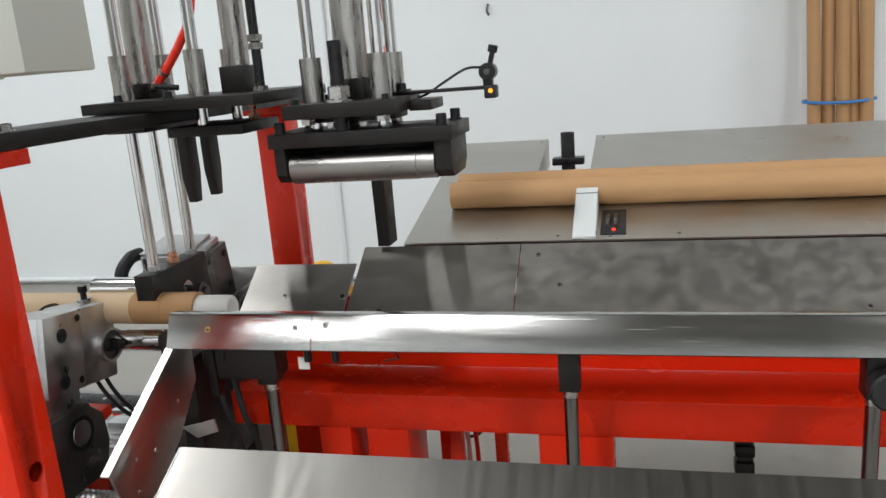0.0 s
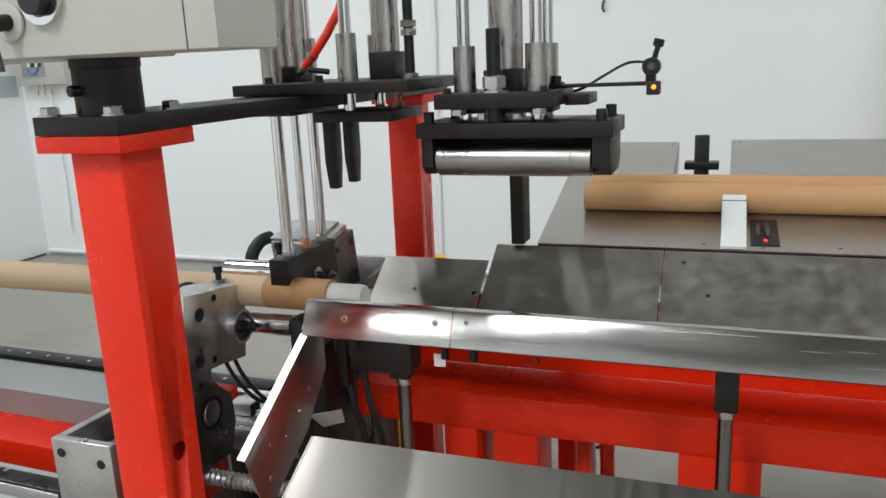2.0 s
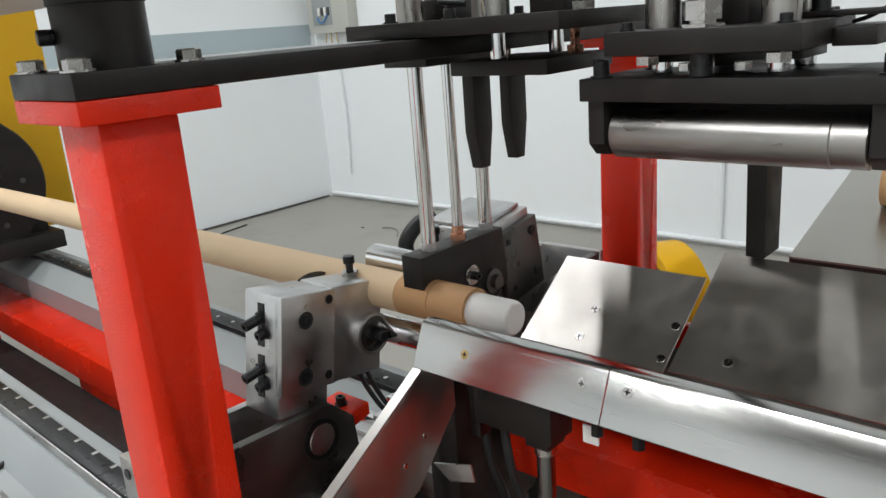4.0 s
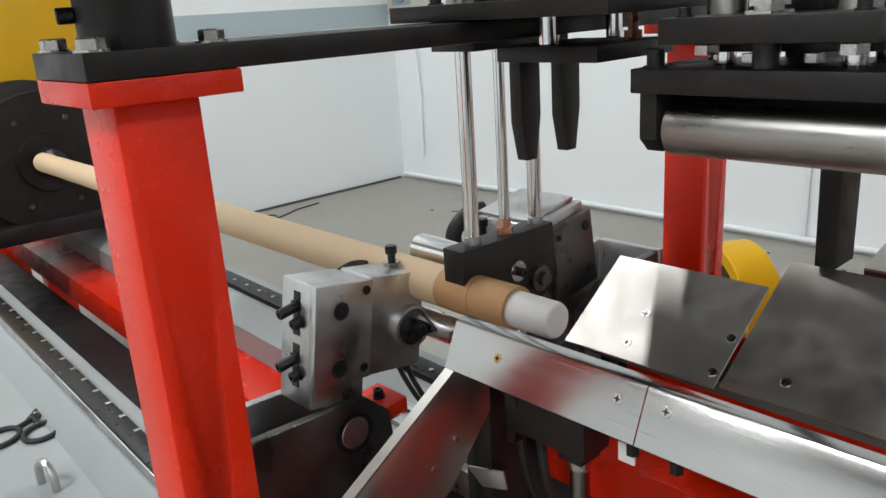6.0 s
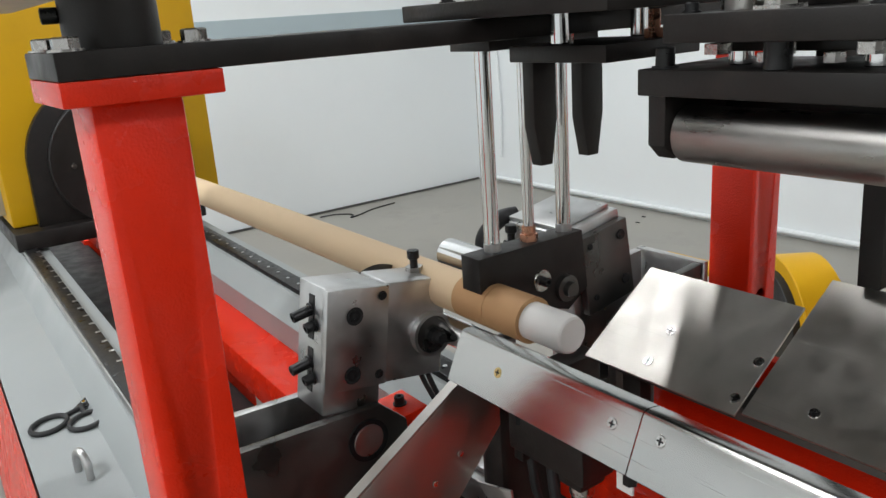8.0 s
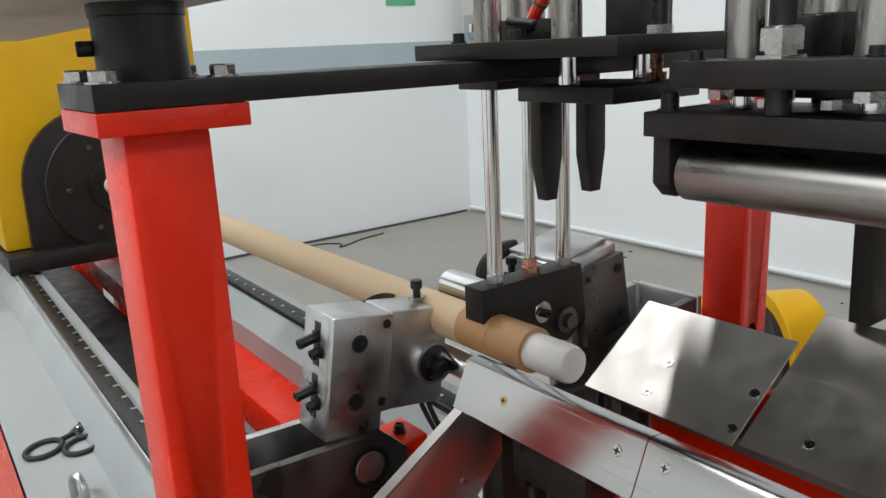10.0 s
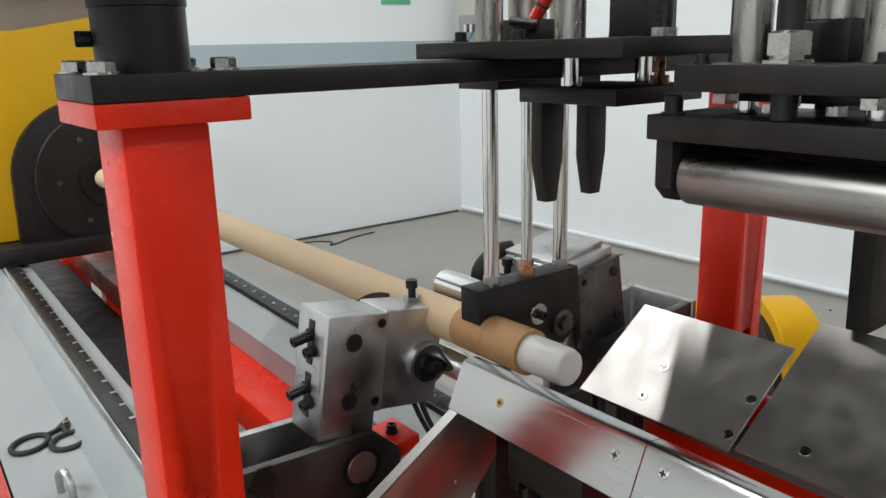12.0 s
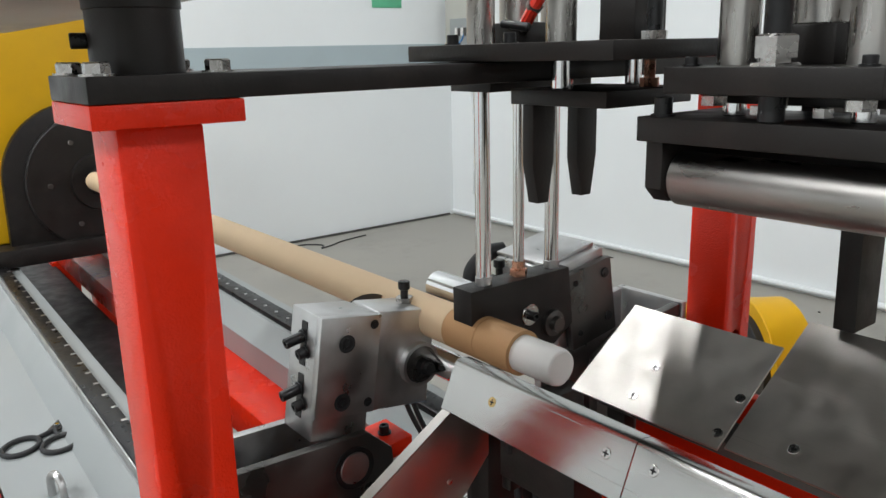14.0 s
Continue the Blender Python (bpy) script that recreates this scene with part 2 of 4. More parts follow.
# ---- room ----
X0, X1, Y0, Y1, H = -4.38, 9.0, -7.0, 3.9, 5.2
solid("floor", block((X0 - 0.2, Y0 - 0.2, -0.2), (X1 + 0.2, Y1 + 0.2, 0), 0), FLOOR, "scuffed grey concrete floor", "floor", kind="structure")
solid("wall_back", block((X0 - 0.2, Y1, 0), (X1 + 0.2, Y1 + 0.2, H), 0), WALL, "white painted wall with faint scuffs", "wall", kind="structure")
solid("wall_left", block((X0 - 0.2, Y0, 0), (X0, Y1, H), 0), WALL, "white painted wall with a blue-grey band", "wall", kind="structure")
solid("wall_right", block((X1, Y0, 0), (X1 + 0.2, Y1, H), 0), FARWALL, "plain grey far wall of the hall", "wall", kind="structure")
solid("wall_front", block((X0 - 0.2, Y0 - 0.2, 0), (X1 + 0.2, Y0, H), 0), WALL, "white painted wall of the hall", "wall", kind="structure")
solid("ceiling", block((X0 - 0.2, Y0 - 0.2, H), (X1 + 0.2, Y1 + 0.2, H + 0.2), 0), CEIL, "dark grey sheet ceiling", "ceiling", kind="structure")
solid("trim", block((X0, Y0 + 0.01, 1.24), (X0 + 0.006, Y1 - 0.05, 1.396), 0), BAND, "blue-grey painted band along the wall", "trim", kind="structure")
solid("baseboard", rod((X0 + 0.03, Y1 - 0.025, 0.035), (X1, Y1 - 0.025, 0.035), 0.016, 12), WALL, "white conduit along the foot of the wall", "conduit", kind="structure")
solid("baseboard", rod((X0 + 0.025, Y0 + 0.1, 0.012), (X0 + 0.025, Y1 - 0.06, 0.012), 0.008, 12), DARKSTEEL, "dark cable along the foot of the wall", "conduit", kind="structure")

for lx, ly, watts in ((-1.7, 0.4, 27), (-2.9, 0.6, 76), (-0.9, -3.4, 165), (-2.6, -5.0, 50), (4.4, -4.0, 150), (5.4, 1.4, 135), (6.6, -5.4, 50)):
    lamp = thing("ceiling_light", (lx, ly, H), "white batten with a bright fluorescent tube on the ceiling", "lamp", "ceiling lights")
    part("housing", block((lx - 0.06, ly - 0.75, H - 0.05), (lx + 0.06, ly + 0.75, H), 0.004), WALL, lamp)
    part("tube", rod((lx, ly - 0.72, H - 0.075), (lx, ly + 0.72, H - 0.075), 0.02, 16), TUBELIGHT, lamp)
    data = bpy.data.lights.new("lamp", "AREA")
    data.shape, data.size, data.size_y, data.energy, data.color = "RECTANGLE", 0.12, 1.4, watts, (0.97, 1.0, 1.02)
    ob = new("lamp", data)
    ob.matrix_world = pose(lx, ly, H - 0.105)

# ---- gantry: two red posts and the black cross bar ----
gantry = thing("gantry_frame", (-0.065, 0.51, 0.0), "red steel two-post gantry with a black cross bar", "machine frame")


def cut(ob, tool):
    """Take a shape out of a part's mesh."""
    cutter = new("cutter", mesh_from("cutter", tool, RED))
    mod = ob.modifiers.new("cut", "BOOLEAN")
    mod.operation, mod.object, mod.solver = "DIFFERENCE", cutter, "EXACT"
    bpy.context.view_layer.update()
    made = bpy.data.meshes.new_from_object(ob.evaluated_get(bpy.context.evaluated_depsgraph_get()))
    ob.modifiers.clear()
    ob.data = made
    bpy.data.objects.remove(cutter)


def slanted(bm, y):
    """The cross bar and the flanges run slightly askew to the machine's axis."""
    for v in bm.verts:
        v.co.x += 0.042 * (v.co.y - y)
    return bm


def post(y, x0=-0.107, x1=-0.025, deep=0.083):
    """A red square post whose front face is at y, with its head flange and a round hole."""
    p = part("post", block((x0, y, 0.02), (x1, y + deep, 1.279), 0.006), RED, gantry)
    cut(p, block((x0 + 0.005, y + 0.005, 0.03), (x1 - 0.005, y + deep - 0.005, 1.27), 0))
    cut(p, rod((x0 - 0.05, y + 0.45 * deep, 0.846), (x1 + 0.05, y + 0.45 * deep, 0.846), 0.0145, 28, 0))
    part("head_flange", slanted(block((x0 - 0.026, y - 0.025, 1.278), (x1 + 0.025, y + 0.112, 1.2995), 0.0015), y), RED, p)
    part("foot_plate", block((x0 - 0.038, y - 0.04, 0), (x1 + 0.04, y + 0.12, 0.02), 0.002), RED, p)
    return p


post(0.025)
post(0.964, -0.070, 0.008, 0.080)
part("cross_bar", slanted(block((-0.133, 0.0, 1.30), (0.0, 1.08, 1.3235), 0.0015), 0.0), BLACK, gantry)
for bx, by in ((-0.118, 0.016), (-0.016, 0.014), (-0.016, 0.122), (-0.118, 0.122), (-0.075, 0.955), (0.02, 0.955)):
    hex_bolt(gantry, (bx, by, 1.3235))

# ---- control beam over the front post ----
beam = thing("control_beam", (-0.065, 0.065, 1.3235), "cream-grey painted control beam on a black collar", "control box")
bm, rings = spin([(0, 0.042), (0.057, 0.042), (0.058, 0.0435), (0.0695, 0.0435)], (-0.065, 0.065, 1.3235), (0, 0, 1), 48)
collar = part("collar", bm, BLACK, beam, "black round collar with a clamp screw")
part("clamp_screw", rod((-0.073, 0.0245, 1.354), (-0.0765, 0.01, 1.354), 0.0072, 20), BOLT, collar)
box = part("box", prism([(-1.1, -0.088), (0.217, -0.088), (0.217, 0.022), (-0.012, 0.022), (-0.012, 0.14), (-1.1, 0.14)], 2, 1.393, 1.62, 0.003), CREAM, beam)
part("knob_ring", pipe((0.005, -0.0875, 1.452), (0.005, -0.096, 1.452), 0.026, 0.018, 28), CHROME, box, "chrome ring of a selector knob")
knob = part("selector_knob", rod((0.005, -0.0885, 1.452), (0.005, -0.108, 1.452), 0.016, 24), RUBBER, box, "black selector knob with a blue mark")
part("knob_mark", block((0.001, -0.1105, 1.455), (0.009, -0.1082, 1.467), 0.0005), BLUE, knob)
part("key_plate", rod((-0.046, -0.0885, 1.432), (-0.046, -0.092, 1.432), 0.021, 24), CREAM, box)
part("key_switch", rod((-0.046, -0.0885, 1.432), (-0.046, -0.11, 1.43), 0.009, 20), BOLT, box)
part("key", cable([(-0.046, -0.108, 1.425), (-0.047, -0.112, 1.41), (-0.048, -0.11, 1.395), (-0.048, -0.108, 1.38)], 0.0042), DARKSTEEL, box, "grey key tag hanging from the switch")
lens = part("yellow_lens", rod((-0.1, -0.0885, 1.43), (-0.1, -0.104, 1.43), 0.017, 28), YELLOW, box, "yellow push button in a black bezel")
part("bezel", pipe((-0.1, -0.088, 1.43), (-0.1, -0.1, 1.43), 0.022, 0.0172, 28), RUBBER, lens)
part("corner_seam", block((0.18, -0.0885, 1.3935), (0.1815, -0.0872, 1.62), 0), DARKSTEEL, box)

# ---- press plate and the pressing roller that holds the end of the core ----
press = thing("end_press", (-0.115, 0.57, 1.3235), "black steel press with chrome guide rods, lowered onto the core", "machine press", offset=(0.018, 0.018, 0.0))
part("press_plate", block((-0.134, 0.395, 1.325), (0.193, 0.72, 1.344), 0.0015), BLACK, press)
part("under_plate", block((-0.15, 0.475, 1.285), (-0.07, 0.665, 1.2995), 0.001), BLACK, press)
for y in (0.502, 0.638):
    r = part("guide_rod", rod((-0.118, y, 1.012), (-0.118, y, 1.62), 0.0108, 28), CHROME, press)
    part("rod_collar", rod((-0.118, y, 1.014), (-0.118, y, 1.028), 0.0118, 28), STEEL, r)
    part("bushing", pipe((-0.118, y, 1.344), (-0.118, y, 1.425), 0.0185, 0.0112), ALU, press)
part("piston_rod", rod((-0.118, 0.57, 1.02), (-0.118, 0.57, 1.345), 0.008, 24), CHROME, press)
bm, rings = spin([(0, 0.013), (0.010, 0.013), (0.0102, 0.010), (0.022, 0.010)], (-0.118, 0.57, 1.016), (0, 0, 1), 6)
part("lock_nut", bm, COPPER, press, "coppery hexagon lock nut")
part("cylinder_base", block((-0.148, 0.54, 1.344), (-0.088, 0.6, 1.372), 0.002), BLACK, press)
part("air_cylinder", rod((-0.118, 0.57, 1.372), (-0.118, 0.57, 1.75), 0.026), ALU, press)
part("fitting", rod((-0.092, 0.552, 1.36), (-0.066, 0.535, 1.372), 0.008, 16), ZINC, press)
part("air_hose", cable([(-0.066, 0.535, 1.372), (-0.04, 0.528, 1.395), (-0.005, 0.53, 1.44), (0.02, 0.54, 1.5), (0.03, 0.56, 1.66)], 0.0082), REDHOSE, press, "bright red air hose")
for p in ((-0.075, 0.42, 1.344), (0.02, 0.425, 1.344), (-0.07, 0.69, 1.344)):
    socket_bolt(press, p, size=0.0072, height=0.012)
head = part("press_head", prism([(0.462, 1.016), (0.656, 1.016), (0.666, 0.925), (0.626, 0.9), (0.566, 0.92), (0.526, 0.935), (0.462, 0.967)], 0, -0.138, -0.098), BLACK, press)
part("axle_washer", rod((-0.098, 0.573, 0.959), (-0.095, 0.573, 0.959), 0.0165, 32), ZINC, head)
socket_bolt(head, (-0.095, 0.573, 0.959), (1, 0, 0), 0.007, 0.012, washer=False)
bm, rings = spin([(0, 0.02), (0.008, 0.02), (0.009, 0.012), (0.018, 0.011)], (-0.0975, 0.618, 0.937), (1, 0, 0), 24)
bm.faces.new(rings[-1])
part("axle_nut", bm, DARKSTEEL, head)
part("pressing_roller", rod((-0.30, 0.557, 0.963), (-0.139, 0.557, 0.963), 0.0245, 40, 0.002), CHROME, press, "polished chrome pressing roller")

part("hose_clip", pipe((-0.05, 0.5315, 1.3885), (-0.043, 0.529, 1.393), 0.0105, 0.008, 16), ZINC, press)
part("thin_hose", cable([(0.06, 0.64, 1.38), (0.04, 0.66, 1.42), (0.03, 0.66, 1.47), (0.05, 0.65, 1.62)], 0.003), RUBBER, press)

# ---- clamp fingers ----
grip = thing("finger_clamp", (0.065, 0.53, 1.344), "black steel clamp with two tapered hanging fingers", "clamp", offset=(0.018, 0.024, -0.004))
part("finger_plate", block((-0.012, 0.45, 1.278), (0.135, 0.6, 1.296), 0.0012), BLACK, grip)
for y in (0.462, 0.54):
    part("finger", prism([(y, 1.2778), (y + 0.036, 1.2778), (y + 0.036, 1.21), (y + 0.027, 1.157), (y + 0.01, 1.157), (y, 1.205)], 0, -0.004, 0.014), BLACK, grip)
for x, y in ((0.05, 0.47), (0.05, 0.6)):
    part("bushing", pipe((x, y, 1.344), (x, y, 1.428), 0.0175, 0.0105), ALU, grip)
    part("guide_rod", rod((x, y, 1.296), (x, y, 1.62), 0.0103, 24), CHROME, grip)
part("cylinder_base", block((0.075, 0.505, 1.344), (0.125, 0.56, 1.395), 0.002), BLACK, grip)
part("air_cylinder", rod((0.1, 0.532, 1.395), (0.1, 0.532, 1.75), 0.0225), ALU, grip)
part("adjusting_rod", rod((0.155, 0.5, 1.344), (0.155, 0.5, 1.52), 0.0085, 20), BOLT, grip, "black threaded adjusting rod")
for z in (1.346, 1.42, 1.434):
    bm, rings = spin([(0, 0.0145), (0.011, 0.0145)], (0.155, 0.5, z), (0, 0, 1), 6)
    bm.faces.new(rings[-1])
    part("nut", bm, ZINC, grip)
for x, y in ((0.045, 0.48), (0.105, 0.56)):
    bm, rings = spin([(0, 0.012), (0.01, 0.012), (0.01, 0.007), (0.03, 0.007)], (x, y, 1.296), (0, 0, 1), 6)
    part("hanger_nut", bm, COPPER if x > 0.1 else ZINC, grip)
part("stop_screw", rod((0.03, 0.44, 1.365), (-0.005, 0.43, 1.37), 0.005, 14), BOLT, grip)

# ---- roller press over the guide tray, raised ----
rp = thing("roller_press", (0.32, 0.52, 1.29), "raised black press with a long turned steel roller", "machine press", offset=(0.02, 0.011, 0.003))
part("head_plate", block((0.22, 0.44, 1.2905), (0.418, 0.61, 1.315), 0.0015), BLACK, rp)
part("side_lug", block((0.418, 0.53, 1.288), (0.458, 0.62, 1.306), 0.0015), BLACK, rp)
carrier = part("carrier_plate", block((0.181, 0.453, 1.242), (0.508, 0.60, 1.2665), 0.0015), BLACK, rp)
part("back_guard", block((0.207, 0.556, 1.186), (0.473, 0.584, 1.2415), 0.0015), BLACK, carrier)
part("spacer", block((0.236, 0.5, 1.279), (0.402, 0.575, 1.29), 0.001), BLACK, rp)
for x0, x1 in ((0.186, 0.206), (0.474, 0.503)):
    part("cheek", prism([(0.463, 1.242), (0.585, 1.242), (0.585, 1.2), (0.565, 1.18), (0.478, 1.18), (0.463, 1.194)], 0, x0, x1), BLACK, carrier)
bm, rings = spin([(0, 0.012), (0, 0.0255), (0.0015, 0.0275), (0.23, 0.0275), (0.231, 0.0265), (0.262, 0.0265), (0.2635, 0.025), (0.2635, 0.012)], (0.2075, 0.495, 1.2025), (1, 0, 0), 48)
part("press_roller", bm, ROLLER, rp, "turned steel roller with heat-tinted bands")
part("axle", rod((0.187, 0.495, 1.2025), (0.502, 0.495, 1.2025), 0.010, 20), DARKSTEEL, rp)
for p in ((0.2, 0.47, 1.2665), (0.212, 0.575, 1.2665), (0.488, 0.47, 1.2665), (0.488, 0.578, 1.2665)):
    socket_bolt(rp, p, size=0.009, height=0.019)
for x, y in ((0.252, 0.512), (0.378, 0.505), (0.378, 0.585)):
    part("bushing", pipe((x, y, 1.315), (x, y, 1.39), 0.019, 0.0113), ALU, rp)
    part("guide_rod", rod((x, y, 1.2665), (x, y, 1.72), 0.011, 28), CHROME, rp)
part("cylinder_base", block((0.285, 0.51, 1.315), (0.345, 0.575, 1.35), 0.002), BLACK, rp)
part("air_cylinder", rod((0.316, 0.545, 1.35), (0.316, 0.545, 1.75), 0.029), ALU, rp)
bm, rings = spin([(0, 0.023), (0.003, 0.023), (0.003, 0.014), (0.007, 0.014), (0.007, 0.0195), (0.025, 0.0195), (0.027, 0.016)], (0.316, 0.466, 1.315), (0, 0, 1), 6)
bm.faces.new(rings[-1])
part("stop_nut", bm, ZINC, rp)
part("stop_rod", rod((0.316, 0.466, 1.2665), (0.316, 0.466, 1.415), 0.0115, 20), BOLT, rp, "black threaded stop rod")
for x in (0.25, 0.31, 0.385):
    bm, rings = spin([(0, 0.013), (0.009, 0.013)], (x, 0.48, 1.2785), (0, 0, 1), 6)
    bm.faces.new(rings[0])
    part("nut", bm, ZINC, rp)
for x, y in ((0.24, 0.455), (0.4, 0.455), (0.24, 0.595), (0.4, 0.595)):
    socket_bolt(rp, (x, y, 1.315), size=0.006, height=0.009)
for x in (0.285, 0.345):
    bm, rings = spin([(0, 0.0095), (0.008, 0.0095)], (x, 0.5, 1.27), (0, 0, 1), 6)
    bm.faces.new(rings[0])
    part("nut", bm, ZINC, rp)
part("tie_plate", block((0.225, 0.445, 1.68), (0.41, 0.58, 1.695), 0.002), BLACK, rp)
part("support_leg", prism([(0.725, 1.0), (0.78, 1.0), (0.78, 1.14), (0.76, 1.29), (0.605, 1.29), (0.605, 1.262), (0.715, 1.25)], 0, 0.27, 0.296), BLACK, rp)
part("air_hose", cable([(0.36, 0.57, 1.36), (0.372, 0.6, 1.42), (0.35, 0.62, 1.52), (0.34, 0.63, 1.66)], 0.0082), REDHOSE, rp, "bright red air hose")

# ---- photo sensor on an arm ----
se = thing("photo_sensor", (0.47, 0.6, 1.32), "small black photo sensor on a flat arm with an amber light", "sensor", offset=(0.036, -0.028, 0.003))
part("arm", block((0.36, 0.59, 1.3155), (0.54, 0.615, 1.3215), 0.001), BLACK, se)
clampb = part("clamp", rod((0.538, 0.59, 1.345), (0.538, 0.62, 1.345), 0.0145, 28), BOLT, se)
part("hub", rod((0.538, 0.585, 1.345), (0.538, 0.625, 1.345), 0.0065, 20), DARKSTEEL, clampb)
part("clamp_arm", block((0.529, 0.595, 1.318), (0.545, 0.615, 1.34), 0.002), BOLT, se)
part("eye", block((0.531, 0.588, 1.3), (0.553, 0.612, 1.322), 0.003), RUBBER, se)
part("lamp_spot", rod((0.543, 0.5885, 1.313), (0.543, 0.586, 1.313), 0.0038, 16), LED_AMBER, se, "glowing amber indicator")
part("thumb_screw", rod((0.541, 0.605, 1.355), (0.548, 0.605, 1.38), 0.0045, 16), BOLT, se)
part("screw_head", rod((0.5465, 0.605, 1.376), (0.5495, 0.605, 1.388), 0.0085, 16), BOLT, se)
part("cable", cable([(0.53, 0.6, 1.352), (0.5, 0.6, 1.352), (0.46, 0.6, 1.332), (0.43, 0.6, 1.315), (0.41, 0.61, 1.309)], 0.0022), RUBBER, se)
socket_bolt(se, (0.382, 0.602, 1.3215), size=0.0085, height=0.014)

# ---- guide tray ----
tray = thing("guide_tray", (0.6, 0.37, 0.72), "bright folded stainless guide tray on slim pipe legs", "guide tray", offset=(0.018, 0.002, -0.009))


def gutter(x0, x1):
    """A folded sheet: a leaning front face, a narrow rounded top and an inner slope."""
    out = [(0.346, 0.932), (0.369, 0.983), (0.372, 0.9865), (0.379, 0.9875), (0.392, 0.985), (0.43, 0.938), (0.4285, 0.9365),
           (0.391, 0.982), (0.379, 0.9845), (0.374, 0.9835), (0.3715, 0.981), (0.349, 0.932), (0.36, 0.9315), (0.36, 0.9295), (0.348, 0.9295)]
    bm = prism(out, 0, x0, x1, 0)
    return bm


for x0, x1 in ((0.0, 0.2685), (0.27, 1.9)):
    sheet = part("tray_sheet", gutter(x0, x1), STAINLESS, tray)
for x, z in ((0.077, 0.962), (0.24, 0.966), (0.294, 0.97)):
    y = 0.346 + (z - 0.932) * 0.451 + 0.0003
    cross_screw(tray, (x, y, z), (0, -0.91, 0.41), 0.0058, BRASSY if x < 0.1 else ZINC)
for x in (0.164, 0.69, 1.135):
    part("bracket", block((x - 0.017, 0.378, 0.852), (x + 0.017, 0.416, 0.93), 0.003), BLACK, tray)
    leg = part("leg", rod((x, 0.397, 0.5), (x, 0.397, 0.855), 0.0115, 24), PIPE, tray, "dark polished pipe leg")
    part("leg_collar", rod((x, 0.397, 0.838), (x, 0.397, 0.853), 0.0135, 24), ZINC, leg)
part("support_block", block((0.075, 0.372, 0.865), (0.19, 0.42, 0.93), 0.003), BLACK, tray)
for x in (0.09, 0.25, 0.3):
    bm, rings = spin([(0, 0.011), (0.009, 0.011), (0.009, 0.0075), (0.03, 0.0075)], (x, 0.375, 0.931), (0, 0, -1), 6)
    bm.faces.new(rings[-1])
    nut = part("clamp_bolt", bm, BOLT, tray)
    bm, rings = spin([(0, 0.013), (0.004, 0.013)], (x, 0.375, 0.9305), (0, 0, -1), 6)
    part("flange_nut", bm, ZINC, nut)
part("clamp_knob", spin([(0, 0.0), (0, 0.026), (0.004, 0.03), (0.026, 0.03), (0.03, 0.026), (0.03, 0.0)], (1.145, 0.375, 0.878), (0, -1, 0), 28)[0], RUBBER, tray, "black round clamping knob")
part("slack_wire", cable([(0.34, 0.42, 0.905), (0.36, 0.4, 0.92), (0.39, 0.4, 0.912), (0.4, 0.41, 0.895), (0.37, 0.42, 0.885)], 0.0016), DARKSTEEL, tray)
part("tape_scrap", block((0.228, 0.38, 0.883), (0.248, 0.383, 0.905), 0.0005), NYLON, tray, "torn scrap of pale tape")

# ---- guard strip beside the tray ----
guard = thing("side_guard", (0.0, 0.3, 0.68), "bent stainless side guard with small screws", "guard plate", offset=(0.016, -0.015, -0.012))
part("guard_plate", prism([(0.388, 0.924), (0.17, 0.795), (0.205, 0.7), (0.235, 0.69), (0.36, 0.76), (0.44, 0.845), (0.44, 0.905)], 0, -0.0035, 0.0, 0.0005), GUARD, guard)
part("fold", prism([(0.388, 0.9275), (0.168, 0.7985), (0.17, 0.795), (0.388, 0.924)], 0, -0.016, -0.0002, 0.0004), GUARD, guard)
for y, z in ((0.23, 0.735), (0.29, 0.78), (0.335, 0.805), (0.375, 0.83), (0.24, 0.79)):
    part("screw", rod((0.0, y, z), (0.0015, y, z), 0.004, 14), ZINC, guard)

# ---- chute below ----
chute = thing("output_chute", (0.6, 0.0, 0.0), "wide stainless output chute sloping to the front", "chute")
part("chute_sheet", prism([(0.262, 0.783), (0.262, 0.779), (-0.49, 0.398), (-0.49, 0.402)], 0, 0.075, 1.9, 0.0004), CHUTE, chute)
part("side_lip", prism([(0.26, 0.783), (0.26, 0.764), (-0.49, 0.383), (-0.49, 0.402)], 0, 0.072, 0.075, 0.0004), CHUTE, chute)
for x in (0.326, 1.1):
    bm, rings = spin([(0, 0.013), (0.002, 0.012), (0.0025, 0.006), (0.008, 0.0055), (0.009, 0.004)], (x, 0.142, 0.7215), (0, -0.45, 0.89), 20)
    bm.faces.new(rings[-1])
    part("dome_screw", bm, ZINC, chute)
for x in (0.08, 1.85):
    part("chute_leg", block((x, -0.47, 0), (x + 0.03, -0.44, 0.405), 0.002), RED, chute)

# ---- slope plates between tray and feed table ----
slope = thing("slope_plates", (0.6, 0.66, 0.8), "worn stainless deflector plates lying in a slope", "deflector plate")
SA, SB = 0.682, 0.634
plate_a = part("plate", prism([(0.565, 0.887), (0.697, 0.977), (0.6985, 0.9745), (0.5665, 0.8845)], 0, 0.028, 0.2525, 0.0004), WORN, slope)
plate_b = part("plate", prism([(0.573, 0.888), (0.748, 0.999), (0.7495, 0.9965), (0.5745, 0.8855)], 0, 0.256, 0.5885, 0.0004), WORN, slope)
plate_c = part("plate", prism([(0.573, 0.8882), (0.748, 0.9992), (0.7495, 0.9967), (0.5745, 0.8857)], 0, 0.5905, 1.9, 0.0004), WORN, slope)
for x, y in ((0.119, 0.626), (0.117, 0.585), (0.242, 0.625), (0.242, 0.581)):
    cross_screw(plate_a, (x, y, 0.8875 + (y - 0.565) * SA), (0, -0.563, 0.826), 0.0066)
cross_screw(plate_b, (0.324, 0.599, 0.8885 + 0.026 * SB), (0, -0.535, 0.845), 0.0066)
